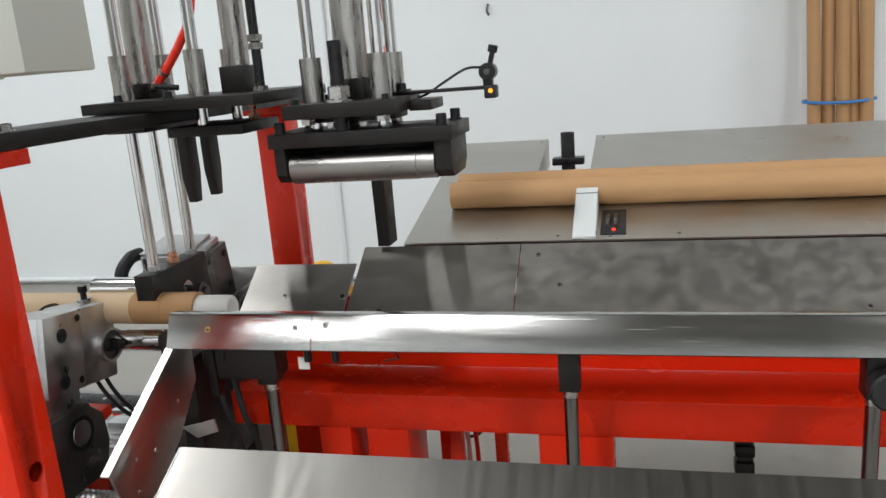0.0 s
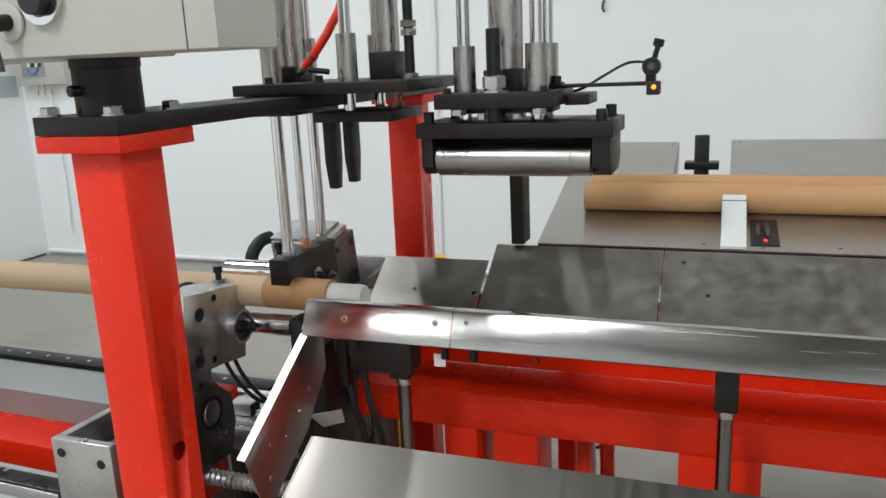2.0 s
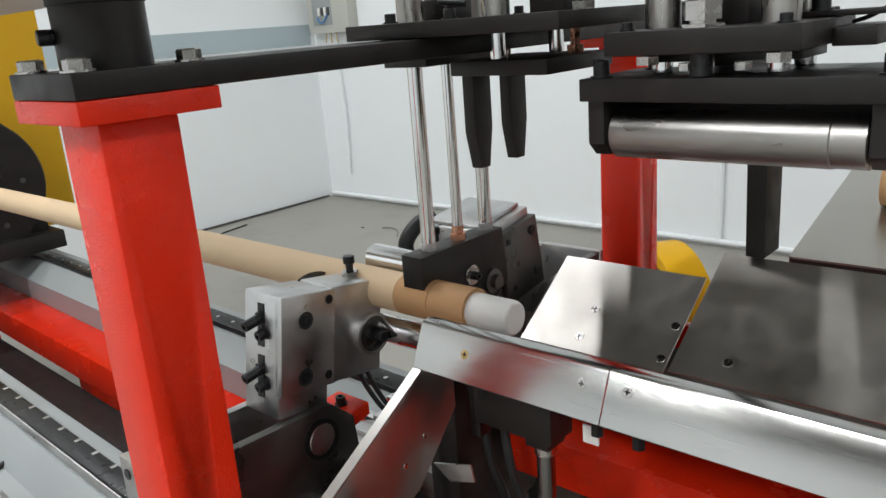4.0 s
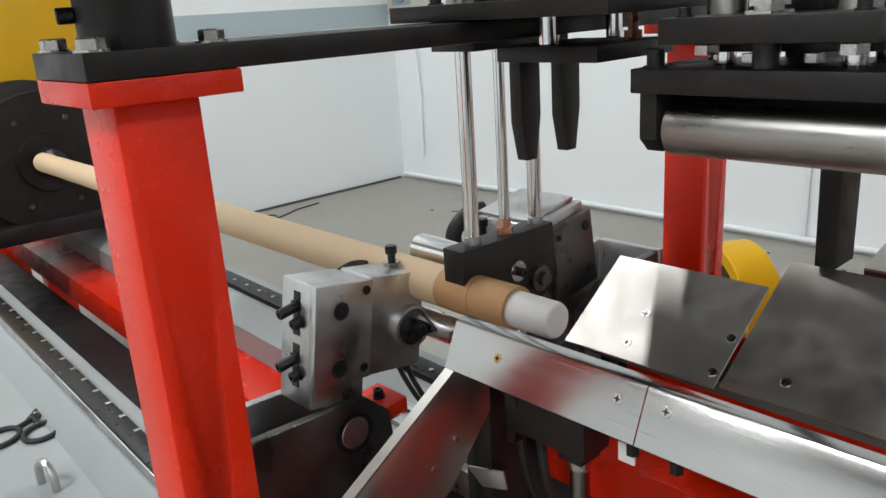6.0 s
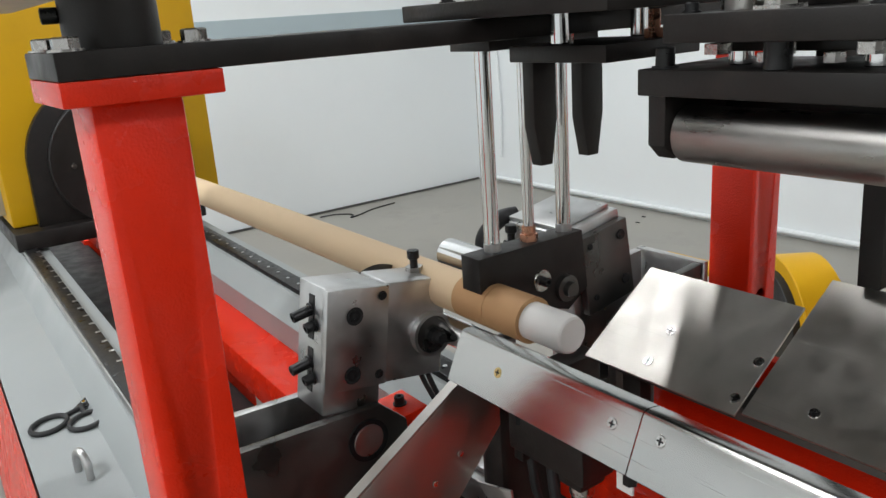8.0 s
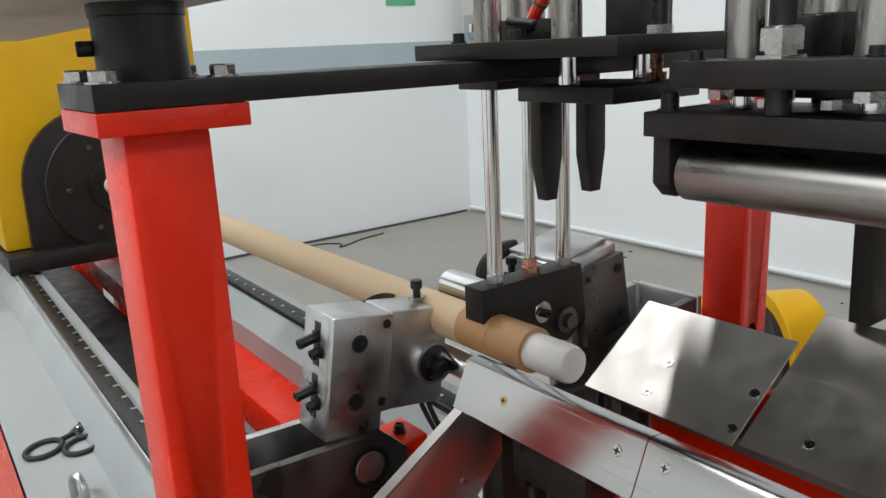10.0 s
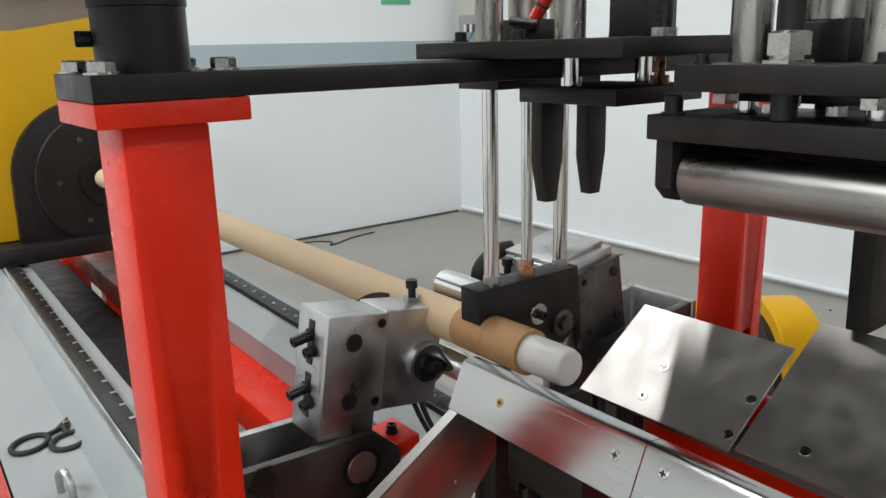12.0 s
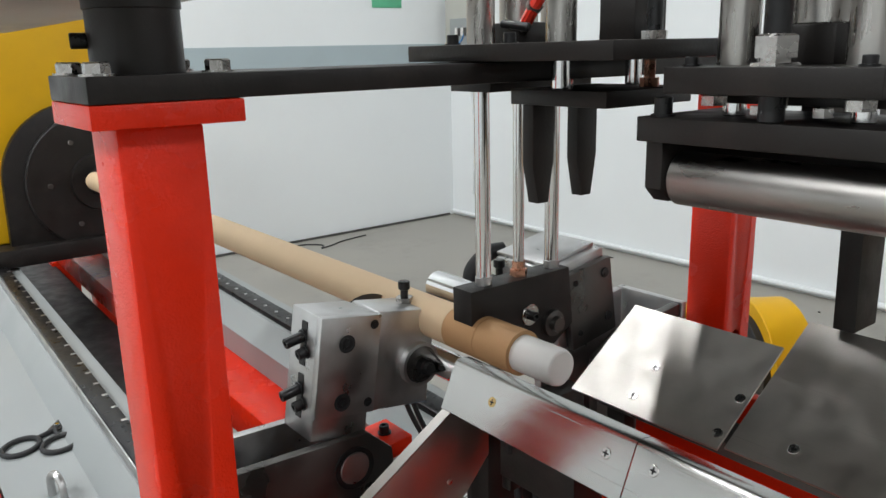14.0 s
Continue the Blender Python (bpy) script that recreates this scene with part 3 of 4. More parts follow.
for x, y in ((0.673, 0.655), (0.627, 0.722), (1.2, 0.61)):
    cross_screw(plate_c, (x, y, 0.8887 + (y - 0.573) * SB), (0, -0.535, 0.845), 0.0055, ROLLER)
part("trough", block((0.07, 0.652, 0.78), (1.9, 0.67, 0.92), 0.003), RED, slope)
part("stiffener", prism([(0.585, 0.8875), (0.61, 0.9045), (0.61, 0.87), (0.585, 0.87)], 0, 0.06, 1.9, 0.0005), DARKSTEEL, slope)
for x in (0.05, 1.48, 1.8):
    part("bracket_post", block((x + 0.02, 0.59, 0.75), (x + 0.05, 0.612, 0.872), 0.002), BLACK, slope)

# ---- feed table ----
TS = 0.14


def table_z(y):
    return 0.9985 + (y - 0.775) * TS


def sheet_of(corners, thick=0.003):
    """A thin flat sheet on the table's slope, by the corners of its outline from above."""
    bm = bmesh.new()
    up = [bm.verts.new((x, y, table_z(y))) for x, y in corners]
    down = [bm.verts.new((x, y, table_z(y) - thick)) for x, y in corners]
    bm.faces.new(up)
    bm.faces.new(down[::-1])
    for k in range(len(corners)):
        j = (k + 1) % len(corners)
        bm.faces.new((up[j], up[k], down[k], down[j]))
    return bm


table = thing("feed_table", (1.1, 1.2, 0.0), "dull stainless feed table tilted slightly towards the tray", "feed table")
part("table_sheet", sheet_of([(0.335, 0.775), (2.3, 0.775), (2.3, 1.2), (0.312, 1.2)]), TABLE, table)
part("table_sheet", sheet_of([(0.312, 1.2005), (0.57, 1.2005), (0.566, 1.6), (0.29, 1.6)]), TABLE, table)
part("table_sheet", sheet_of([(0.705, 1.2005), (2.3, 1.2005), (2.3, 1.62), (0.708, 1.62)]), TABLE, table)
part("front_lip", block((0.335, 0.7765, 0.975), (2.3, 0.779, 0.9965), 0), DARKSTEEL, table)
for xa, ya, xb, yb in ((0.335, 0.78, 0.291, 1.598), (0.5685, 1.205, 0.5645, 1.598), (0.7055, 1.205, 0.7085, 1.618)):
    skirt = bmesh.new()
    loop = [(xa, ya, table_z(ya) - 0.003), (xb, yb, table_z(yb) - 0.003), (xb, yb, table_z(yb) - 0.075), (xa, ya, table_z(ya) - 0.075)]
    near = [skirt.verts.new(p) for p in loop]
    far = [skirt.verts.new((p[0] + 0.0025, p[1], p[2])) for p in loop]
    skirt.faces.new(near)
    skirt.faces.new(far[::-1])
    for k in range(4):
        skirt.faces.new((near[(k + 1) % 4], near[k], far[k], far[(k + 1) % 4]))
    part("side_skirt", skirt, TABLE, table)
for x0, x1, y in ((0.291, 0.566, 1.6005), (0.708, 2.3, 1.6205)):
    part("back_skirt", block((x0, y, table_z(y) - 0.08), (x1, y + 0.0025, table_z(y) - 0.002), 0), TABLE, table)
for x in (0.36, 1.9):
    for y in (0.84, 1.5):
        part("leg", block((x, y, 0), (x + 0.04, y + 0.04, table_z(y) - 0.004), 0.003), RED, table)
part("cross_rail", block((0.36, 0.84, 0.90), (2.26, 0.88, 0.95), 0.003), RED, table)
for i, y in enumerate((0.99, 1.056)):
    zc = table_z(y) + 0.031 / math.cos(math.atan(TS))
    core = thing("paper_core", (1.2, y, zc), "brown cardboard core lying on the feed table", "cardboard tube", "cores on the feed table")
    part("wall", pipe((0.3986 + 0.006 * i, y, zc), (2.3, y, zc), 0.031, 0.0255), CARD, core)
    part("cut_edge", pipe((0.398 + 0.006 * i, y, zc), (0.3985 + 0.006 * i, y, zc), 0.0309, 0.0256), CARDEND, core, "pale cut edge")
stop = thing("stop_finger", (0.71, 0.86, 1.0), "light grey painted ramp-shaped stop finger on the feed table", "stop")
part("finger_body", prism([(0.777, table_z(0.777) + 0.001), (0.777, table_z(0.777) + 0.006), (0.928, 1.066), (0.957, 1.0735), (0.957, table_z(0.957) + 0.001)], 0, 0.690, 0.737, 0.002), PALEGREY, stop)
part("fold_line", block((0.6905, 0.9275, 1.0655), (0.7365, 0.9295, 1.0672), 0), DARKSTEEL, stop)
part("cheek_screw", rod((0.7372, 0.80, 1.008), (0.7382, 0.80, 1.008), 0.003, 12), BOLT, stop)
ps = thing("slot_sensor", (0.77, 0.86, 1.0), "black slot with a small red-lit photo sensor", "sensor")
slot = block((0.745, 0.80, -0.001), (0.797, 0.945, 0.0012), 0.0004)
for v in slot.verts:
    v.co.z += table_z(v.co.y) + 0.0008
sl = part("slot_frame", slot, RUBBER, ps)
for dx in (0.755, 0.772):
    cell = block((dx, 0.84, 0), (dx + 0.008, 0.90, 0.01), 0.001)
    for v in cell.verts:
        v.co.z += table_z(v.co.y) + 0.001
    part("sensor_cell", cell, DARKSTEEL, ps)
part("lamp_spot", rod((0.772, 0.822, table_z(0.822) + 0.0015), (0.772, 0.822, table_z(0.822) + 0.005), 0.0035, 14), LED_RED, ps, "small red indicator light")
for x, y in ((0.66, 0.8), (0.765, 0.79), (0.9, 0.8), (0.55, 1.57), (0.73, 1.59)):
    part("table_screw", rod((x, y, table_z(y) - 0.001), (x, y, table_z(y) + 0.0012), 0.004, 14), ZINC, table)
clampt = thing("pipe_clamp", (0.632, 1.49, 0.0), "upright black pipe held in a small black clamp", "clamp")
part("pipe", pipe((0.632, 1.49, 0.98), (0.632, 1.49, 1.143), 0.0195, 0.0145, 28), RUBBER, clampt)
part("clamp_bar", block((0.588, 1.465, 1.052), (0.678, 1.515, 1.072), 0.002), BOLT, clampt)
part("stand", block((0.61, 1.47, 0.0), (0.655, 1.51, 1.0), 0.002), RED, clampt)

# ---- red base frame ----
base = thing("base_frame", (0.7, 0.55, 0.0), "red painted base frame with square openings", "machine frame", offset=(0.02, 0.008, -0.018))
part("top_beam", block((0.012, 0.5, 0.719), (2.0, 0.66, 0.79), 0.003), RED, base)
part("back_web", prism([(0.05, 0.7905), (2.0, 0.7905), (2.0, 0.885), (0.08, 0.885)], 1, 0.6405, 0.6425), RED, base)
for x0, x1 in ((0.19, 0.255), (0.287, 0.37), (0.617, 0.75), (1.35, 1.45), (1.85, 2.0)):
    part("upright", block((x0, 0.502, 0.0), (x1, 0.628, 0.7185), 0.003), RED, base)
part("inner_upright", block((0.425, 0.6, 0.0), (0.45, 0.63, 0.7185), 0.003), RED, base)
part("foot_rail", block((0.1, 0.49, 0.0), (2.0, 0.64, 0.06), 0.003), RED, base)
for i, (x, m) in enumerate(((0.43, RUBBER), (0.452, NYLON), (0.47, RED))):
    solid("hanging_cable", cable([(x, 0.66, 0.82), (x + 0.004, 0.68, 0.7), (x + 0.012, 0.69, 0.5), (x - 0.02, 0.7, 0.03)], 0.005), m, "loose cable hanging inside the base frame", "cable", "cables in the frame")
solid("hanging_cable", cable([(0.52, 0.66, 0.8), (0.515, 0.7, 0.66), (0.49, 0.71, 0.6), (0.46, 0.72, 0.58)], 0.0035), RUBBER, "loose cable hanging inside the base frame", "cable", "cables in the frame")
carrier_chain = thing("cable_carrier", (1.01, 0.665, 0.0), "black link cable carrier hung behind the frame", "cable carrier")
for k in range(18):
    z = 0.035 * k
    link = block((0.992, 0.65, z), (1.028, 0.68, z + 0.024), 0.003)
    block((0.997, 0.655, z + 0.024), (1.023, 0.675, z + 0.035), 0, link)
    part("link", link, BOLT, carrier_chain)

# ---- lower roller under the core ----
lr = thing("support_roller", (-0.09, 0.475, 0.89), "chrome support roller under the core with an open hub", "roller", offset=(0.02, 0.025, -0.016))
part("roller", rod((-0.245, 0.475, 0.895), (-0.108, 0.475, 0.895), 0.0215, 40, 0.002), CHROME, lr)
part("bearing_hanger", prism([(0.452, 0.915), (0.498, 0.915), (0.498, 0.78), (0.452, 0.78)], 0, -0.106, -0.082), DARKSTEEL, lr)
bm, rings = spin([(0, 0.008), (0, 0.0215), (0.072, 0.0215), (0.0735, 0.020), (0.0735, 0.017), (0.066, 0.016), (0.066, 0.008), (0.07, 0.007), (0.07, 0.003)], (-0.08, 0.475, 0.895), (1, 0, 0), 40)
part("end_roller", bm, CHROME, lr, "short chrome end roller with a brown recessed hub")
bm, rings = spin([(0, 0.0165), (0.0006, 0.0165), (0.0006, 0.009)], (-0.0138, 0.475, 0.895), (1, 0, 0), 32)
part("hub_face", bm, ROLLER, lr)
part("hanger_post", block((-0.112, 0.45, 0.55), (-0.076, 0.5, 0.785), 0.003), DARKSTEEL, lr)

# ---- slide, screw and connectors under the roller ----
slide = thing("cross_slide", (-0.15, 0.56, 0.0), "grey machined cross slide with connectors under the rollers", "machine slide")
part("slide_plate", block((-0.33, 0.52, 0.628), (-0.03, 0.66, 0.648), 0.002), STEEL, slide)
part("guide_rail", block((-0.34, 0.545, 0.6485), (-0.02, 0.565, 0.664), 0.0015), CHROME, slide)
part("guide_rail", block((-0.34, 0.62, 0.6485), (-0.02, 0.64, 0.664), 0.0015), CHROME, slide)
for x in (-0.29, -0.16):
    part("runner", block((x, 0.538, 0.65), (x + 0.05, 0.572, 0.677), 0.002), STEEL, slide)
    part("runner_seal", block((x + 0.0502, 0.538, 0.65), (x + 0.054, 0.572, 0.676), 0.001), RUBBER, slide)
part("connector", block((-0.21, 0.575, 0.6485), (-0.165, 0.612, 0.672), 0.002), BLUE, slide, "bright blue plastic connector")
part("side_rail", block((-0.34, 0.5, 0.59), (-0.02, 0.519, 0.64), 0.002), STEEL, slide)
part("pedestal", block((-0.3, 0.53, 0.0), (-0.06, 0.65, 0.6275), 0.004), DARKSTEEL, slide)
part("bracket", block((-0.2, 0.64, 0.6485), (-0.09, 0.655, 0.74), 0.002), DARKSTEEL, slide)
for k, x in enumerate((-0.24, -0.215)):
    part("cable", cable([(x - 0.01, 0.46, 0.87), (x + 0.005, 0.48, 0.78), (x + 0.035, 0.51, 0.71), (x + 0.05, 0.57, 0.67)], 0.0042), RUBBER, slide)
screw = bmesh.new()
rings = []
for k in range(60):
    rings.append((k * 0.006, 0.0125 if k % 2 else 0.0165))
screw, rr = spin(rings, (-0.40, 0.36, 0.61), (1, 0, 0), 20, screw)
screw.faces.new(rr[-1])
solid("ball_screw", screw, STEEL, "ridged steel ball screw below the guide tray", "screw")
part("screw_bearing", block((-0.10, 0.335, 0.575), (-0.075, 0.385, 0.645), 0.003), BLACK, slide)
gear = thing("drive_box", (0.08, 0.47, 0.0), "black drive box with cables under the guide tray", "drive box")
part("drive_case", block((-0.035, 0.43, 0.6), (0.008, 0.62, 0.87), 0.01), BLACK, gear)
part("motor", rod((0.035, 0.455, 0.875), (0.16, 0.455, 0.875), 0.032, 28, 0.004), BLACK, gear)
part("lever", block((0.045, 0.42, 0.80), (0.062, 0.445, 0.93), 0.003), BLACK, gear)
part("column", block((-0.03, 0.45, 0.0), (0.005, 0.6, 0.6), 0.004), BLACK, gear)
for x in (0.04, 0.075):
    part("cable", cable([(x, 0.45, 0.85), (x + 0.02, 0.44, 0.76), (x + 0.03, 0.46, 0.66), (x, 0.47, 0.45)], 0.006), RUBBER, gear)
part("scrap_bracket", prism([(-0.02, 0.74), (0.05, 0.76), (0.055, 0.735), (0.01, 0.72)], 1, 0.408, 0.412), STEEL, gear)

# ---- front bearing block on its arm ----
fb = thing("front_bearing_unit", (-0.25, 0.25, 0.62), "machined steel bearing block bolted on a hollow steel arm", "bearing block", offset=(0.0135, 0.01, -0.01))
P = (-0.25, 0.4, 0.9)
TILT_F = -9.0


def tilt(bm):
    return turned(bm, P, TILT_F, "X")


body = part("bearing_body", tilt(block((-0.296, 0.288, 0.80), (-0.215, 0.38, 0.982), 0.003)), STEEL, fb)
part("face_plate", tilt(block((-0.2145, 0.282, 0.838), (-0.2, 0.38, 0.984), 0.002)), STEEL, fb, "pale machined face plate")
part("nose", tilt(block((-0.285, 0.3805, 0.835), (-0.208, 0.484, 0.985), 0.004)), STEEL, fb)


def spot(y, z):
    """A place on the tilted block's face."""
    c, s = math.cos(radians(TILT_F)), math.sin(radians(TILT_F))
    return P[1] + (y - P[1]) * c - (z - P[2]) * s, P[2] + (y - P[1]) * s + (z - P[2]) * c


FX = (1, 0, 0)
for y, z, s in ((0.325, 0.945, 0.0105), (0.325, 0.86, 0.0105), (0.368, 0.97, 0.0055), (0.368, 0.855, 0.0055)):
    yy, zz = spot(y, z)
    ringp, rings = spin([(0.0008, s * 1.25), (0.0008, s * 0.95), (0.0004, s * 0.9)], (-0.2, yy, zz), FX, 28)
    ringp.faces.new(rings[-1])
    sc = part("counterbore", ringp, RUBBER, fb)
    part("screw_head", pipe((-0.2, yy, zz), (-0.1985, yy, zz), s * 0.8, s * 0.4, 20), BOLT, sc)
bm, rings = spin([(0, 0.0325), (0.008, 0.0325), (0.0095, 0.031), (0.0095, 0.025), (0.006, 0.0245), (0.006, 0.013), (0.012, 0.0125), (0.013, 0.0)], (-0.208, 0.458, 0.892), FX, 44)
bear = part("bearing", bm, DARKSTEEL, fb, "round bearing with a retaining ring")
part("bearing_ring", pipe((-0.208, 0.458, 0.892), (-0.197, 0.458, 0.892), 0.0335, 0.0285), STEEL, bear)
bm, rings = spin([(0, 0.0125), (0.012, 0.0125), (0.014, 0.009), (0.022, 0.0085)], (-0.196, 0.458, 0.892), FX, 8)
bm.faces.new(rings[-1])
part("axle_nut", bm, BOLT, bear)
yy, zz = spot(0.455, 0.985)
part("locknut", spin([(0, 0.0135), (0.009, 0.0135), (0.009, 0.004)], (-0.25, yy, zz), (0, 0, 1), 6)[0], ZINC, fb)
part("jack_screw", rod((-0.25, yy, zz), (-0.25, yy, zz + 0.022), 0.006, 18), BOLT, fb)
part("jack_screw_head", rod((-0.25, yy, zz + 0.021), (-0.25, yy, zz + 0.034), 0.0092, 20), BOLT, fb)
for x, z in ((-0.255, 0.945), (-0.245, 0.925), (-0.255, 0.868), (-0.245, 0.848)):
    yy, zz = spot(0.287, z)
    socket_bolt(fb, (x, yy, zz), (0, -1, -0.16), 0.0078, 0.014 if x > -0.25 else 0.03)
for z in (0.935, 0.858):
    yy, zz = spot(0.2875, z)
    part("slot", turned(block((-0.262, yy - 0.0008, zz - 0.032), (-0.247, yy + 0.001, zz + 0.032), 0), (0, yy, zz), TILT_F, "X"), BOLT, fb)
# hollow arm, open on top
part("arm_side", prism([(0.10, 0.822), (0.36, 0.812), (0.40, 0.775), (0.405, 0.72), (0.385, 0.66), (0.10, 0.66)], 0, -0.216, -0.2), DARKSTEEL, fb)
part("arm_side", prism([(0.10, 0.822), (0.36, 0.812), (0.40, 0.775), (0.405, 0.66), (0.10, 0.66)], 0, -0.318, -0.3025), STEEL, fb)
front = part("arm_front", block((-0.318, 0.084, 0.66), (-0.2, 0.0995, 0.823), 0.002), STEEL, fb)
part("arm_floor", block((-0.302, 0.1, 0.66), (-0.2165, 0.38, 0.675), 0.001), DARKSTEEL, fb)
for x, z in ((-0.3, 0.80), (-0.222, 0.79), (-0.3, 0.69), (-0.222, 0.69)):
    part("plug_screw", rod((x, 0.0845, z), (x, 0.0825, z), 0.008, 20), BOLT, front)
part("top_screw", rod((-0.258, 0.0915, 0.8225), (-0.258, 0.0915, 0.8245), 0.0075, 20), ZINC, front)
bm, rings = spin([(0, 0.031), (0.002, 0.031), (0.002, 0.0235), (0.004, 0.0225), (0.0045, 0.0)], (-0.2, 0.333, 0.766), FX, 40)
pin = part("pivot_pin", bm, STEEL, fb, "flat round pivot pin")
part("pin_ring", pipe((-0.2, 0.333, 0.766), (-0.197, 0.333, 0.766), 0.032, 0.0245), BOLT, pin)
part("red_tab", prism([(0.39, 0.762), (0.455, 0.766), (0.455, 0.745), (0.4, 0.735)], 0, -0.3, -0.225, 0.001), RED, fb)
socket_bolt(fb, (-0.262, 0.428, 0.7645), (0, -0.06, 1), 0.008, 0.014)
part("arm_foot", block((-0.31, 0.13, 0.0), (-0.21, 0.3, 0.6595), 0.004), DARKSTEEL, fb)

# ---- knife disc ----
kd = thing("knife_disc", (-0.262, 0.39, 0.92), "dark round steel cutting disc beside the core", "cutting disc", offset=(0.018, 0.05, -0.02))
bm, rings = spin([(0, 0.015), (0, 0.06), (0.002, 0.0685), (0.004, 0.06), (0.004, 0.015)], (-0.318, 0.395, 0.922), FX, 64)
part("blade", bm, DARKSTEEL, kd)
part("arbor", rod((-0.32, 0.395, 0.922), (-0.30, 0.395, 0.922), 0.0155, 28), STEEL, kd)

# ---- rear bearing block ----
rb = thing("rear_bearing_unit", (-0.2, 0.78, 0.62), "machined steel bearing block on the rear swing arm", "bearing block", offset=(0.034, 0.012, -0.006))
R = (-0.2, 0.72, 0.95)


def tilt_r(bm):
    return turned(bm, R, 9.0, "X")


part("bearing_body", tilt_r(block((-0.26, 0.655, 0.885), (-0.135, 0.775, 1.025), 0.003)), STEEL, rb)
part("face_plate", tilt_r(block((-0.1345, 0.672, 0.885), (-0.12, 0.775, 1.012), 0.002)), DARKSTEEL, rb)
part("top_plate", tilt_r(block((-0.262, 0.66, 1.0255), (-0.15, 0.77, 1.032), 0.001)), STEEL, rb)
part("nose", tilt_r(block((-0.25, 0.59, 0.9), (-0.15, 0.6545, 0.985), 0.004)), STEEL, rb)
for y, z in ((0.757, 0.99), (0.757, 0.915), (0.69, 0.995), (0.69, 0.91)):
    part("socket_head", tilt_r(rod((-0.12, y, z), (-0.117, y, z), 0.0085 if y > 0.7 else 0.005, 20)), BOLT, rb)
part("roller", rod((-0.235, 0.575, 0.945), (-0.14, 0.575, 0.945), 0.019, 32), CHROME, rb)
bm, rings = spin([(0, 0.026), (0.01, 0.026), (0.011, 0.016), (0.02, 0.014)], (-0.15, 0.6, 0.935), FX, 28)
bm.faces.new(rings[-1])
part("bearing", bm, DARKSTEEL, rb)
part("locknut", spin([(0, 0.0135), (0.009, 0.0135), (0.009, 0.004)], (-0.225, 0.62, 0.985), (0, 0, 1), 6)[0], ZINC, rb)
part("jack_screw", rod((-0.225, 0.62, 0.985), (-0.225, 0.62, 1.008), 0.006, 18), BOLT, rb)
part("jack_screw_head", rod((-0.225, 0.62, 1.007), (-0.225, 0.62, 1.02), 0.0092, 20), BOLT, rb)
part("dust_cover", cable([(-0.29, 0.63, 0.93), (-0.295, 0.62, 0.98), (-0.29, 0.65, 1.01), (-0.28, 0.68, 1.015)], 0.014, 14), RUBBER, rb, "curved black rubber cover")
part("wire", cable([(-0.29, 0.62, 0.96), (-0.33, 0.64, 0.95), (-0.35, 0.66, 0.92), (-0.36, 0.66, 0.86)], 0.004), RUBBER, rb)
part("arm_side", prism([(0.69, 0.872), (0.745, 0.905), (0.9, 0.918), (0.905, 0.70), (0.70, 0.70)], 0, -0.096, -0.08), DARKSTEEL, rb)
part("arm_side", prism([(0.69, 0.872), (0.745, 0.905), (0.9, 0.918), (0.905, 0.70), (0.70, 0.70)], 0, -0.22, -0.204), STEEL, rb)
part("arm_end", block((-0.22, 0.9055, 0.70), (-0.08, 0.92, 0.919), 0.002), STEEL, rb)
bm, rings = spin([(0, 0.023), (0.003, 0.022), (0.0035, 0.0)], (-0.08, 0.745, 0.865), FX, 36)
pin = part("pivot_pin", bm, STEEL, rb, "flat round pivot pin")
part("pin_ring", pipe((-0.08, 0.745, 0.865), (-0.0775, 0.745, 0.865), 0.029, 0.0235), BOLT, pin)
part("cross_hole", pipe((-0.0802, 0.808, 0.797), (-0.079, 0.808, 0.797), 0.0165, 0.0125), STEEL, rb)
part("hole_light", rod((-0.0802, 0.808, 0.797), (-0.0795, 0.808, 0.797), 0.0125, 24), FLOOR, rb)
part("arm_foot", block((-0.21, 0.74, 0.0), (-0.09, 0.88, 0.6995), 0.004), DARKSTEEL, rb)

# ---- long core on its white mandrel ----
AX, AZ = 0.5035, 0.945
core = thing("paper_core", (-1.0, AX, AZ), "long pale brown cardboard core between rollers on a white mandrel", "cardboard tube")
part("wall", pipe((-2.05, AX, AZ), (-0.14, AX, AZ), 0.031, 0.0255), CARDPALE, core)
part("cut_ring", pipe((-0.139, AX, AZ), (-0.072, AX, AZ), 0.0313, 0.0255), CARD, core, "brown cut core ring")
part("cut_ring", pipe((-0.071, AX, AZ), (-0.003, AX, AZ), 0.0313, 0.0255), CARD, core, "brown cut core ring")
bm, rings = spin([(0, 0.0252), (0.22, 0.0252), (0.226, 0.0235), (0.228, 0.021), (0.228, 0.0)], (-0.16, AX, AZ), FX, 40)
part("mandrel", bm, NYLON, core, "white nylon mandrel with a rounded end")

# ---- beds and rails of the carriage ----
bed = thing("front_rail_bed", (-1.2, 0.08, 0.0), "light grey steel bed with a black slotted rail", "machine bed", offset=(0, 0.036, 0), turn=-1.7)
part("bed_beam", prism([(-0.06, 0.59), (0.07, 0.602), (0.1, 0.66), (0.108, 0.668), (0.19, 0.668), (0.19, 0.30), (-0.06, 0.30)], 0, -3.4, -0.34, 0.002), GREY, bed)
part("rail", block((-3.4, 0.116, 0.6685), (-0.345, 0.152, 0.692), 0.002), BOLT, bed)
part("rail_side", block((-3.4, 0.1125, 0.6685), (-0.345, 0.1155, 0.688), 0.0008), STEEL, bed)
part("rail_strip", block((-3.4, 0.155, 0.6685), (-0.345, 0.188, 0.674), 0.001), GREY, bed, "pale flat rail strip")
part("red_skirt", prism([(-0.064, 0.588), (-0.11, 0.2), (-0.11, 0.05), (-0.064, 0.05)], 0, -3.4, -0.6, 0.002), RED, bed)
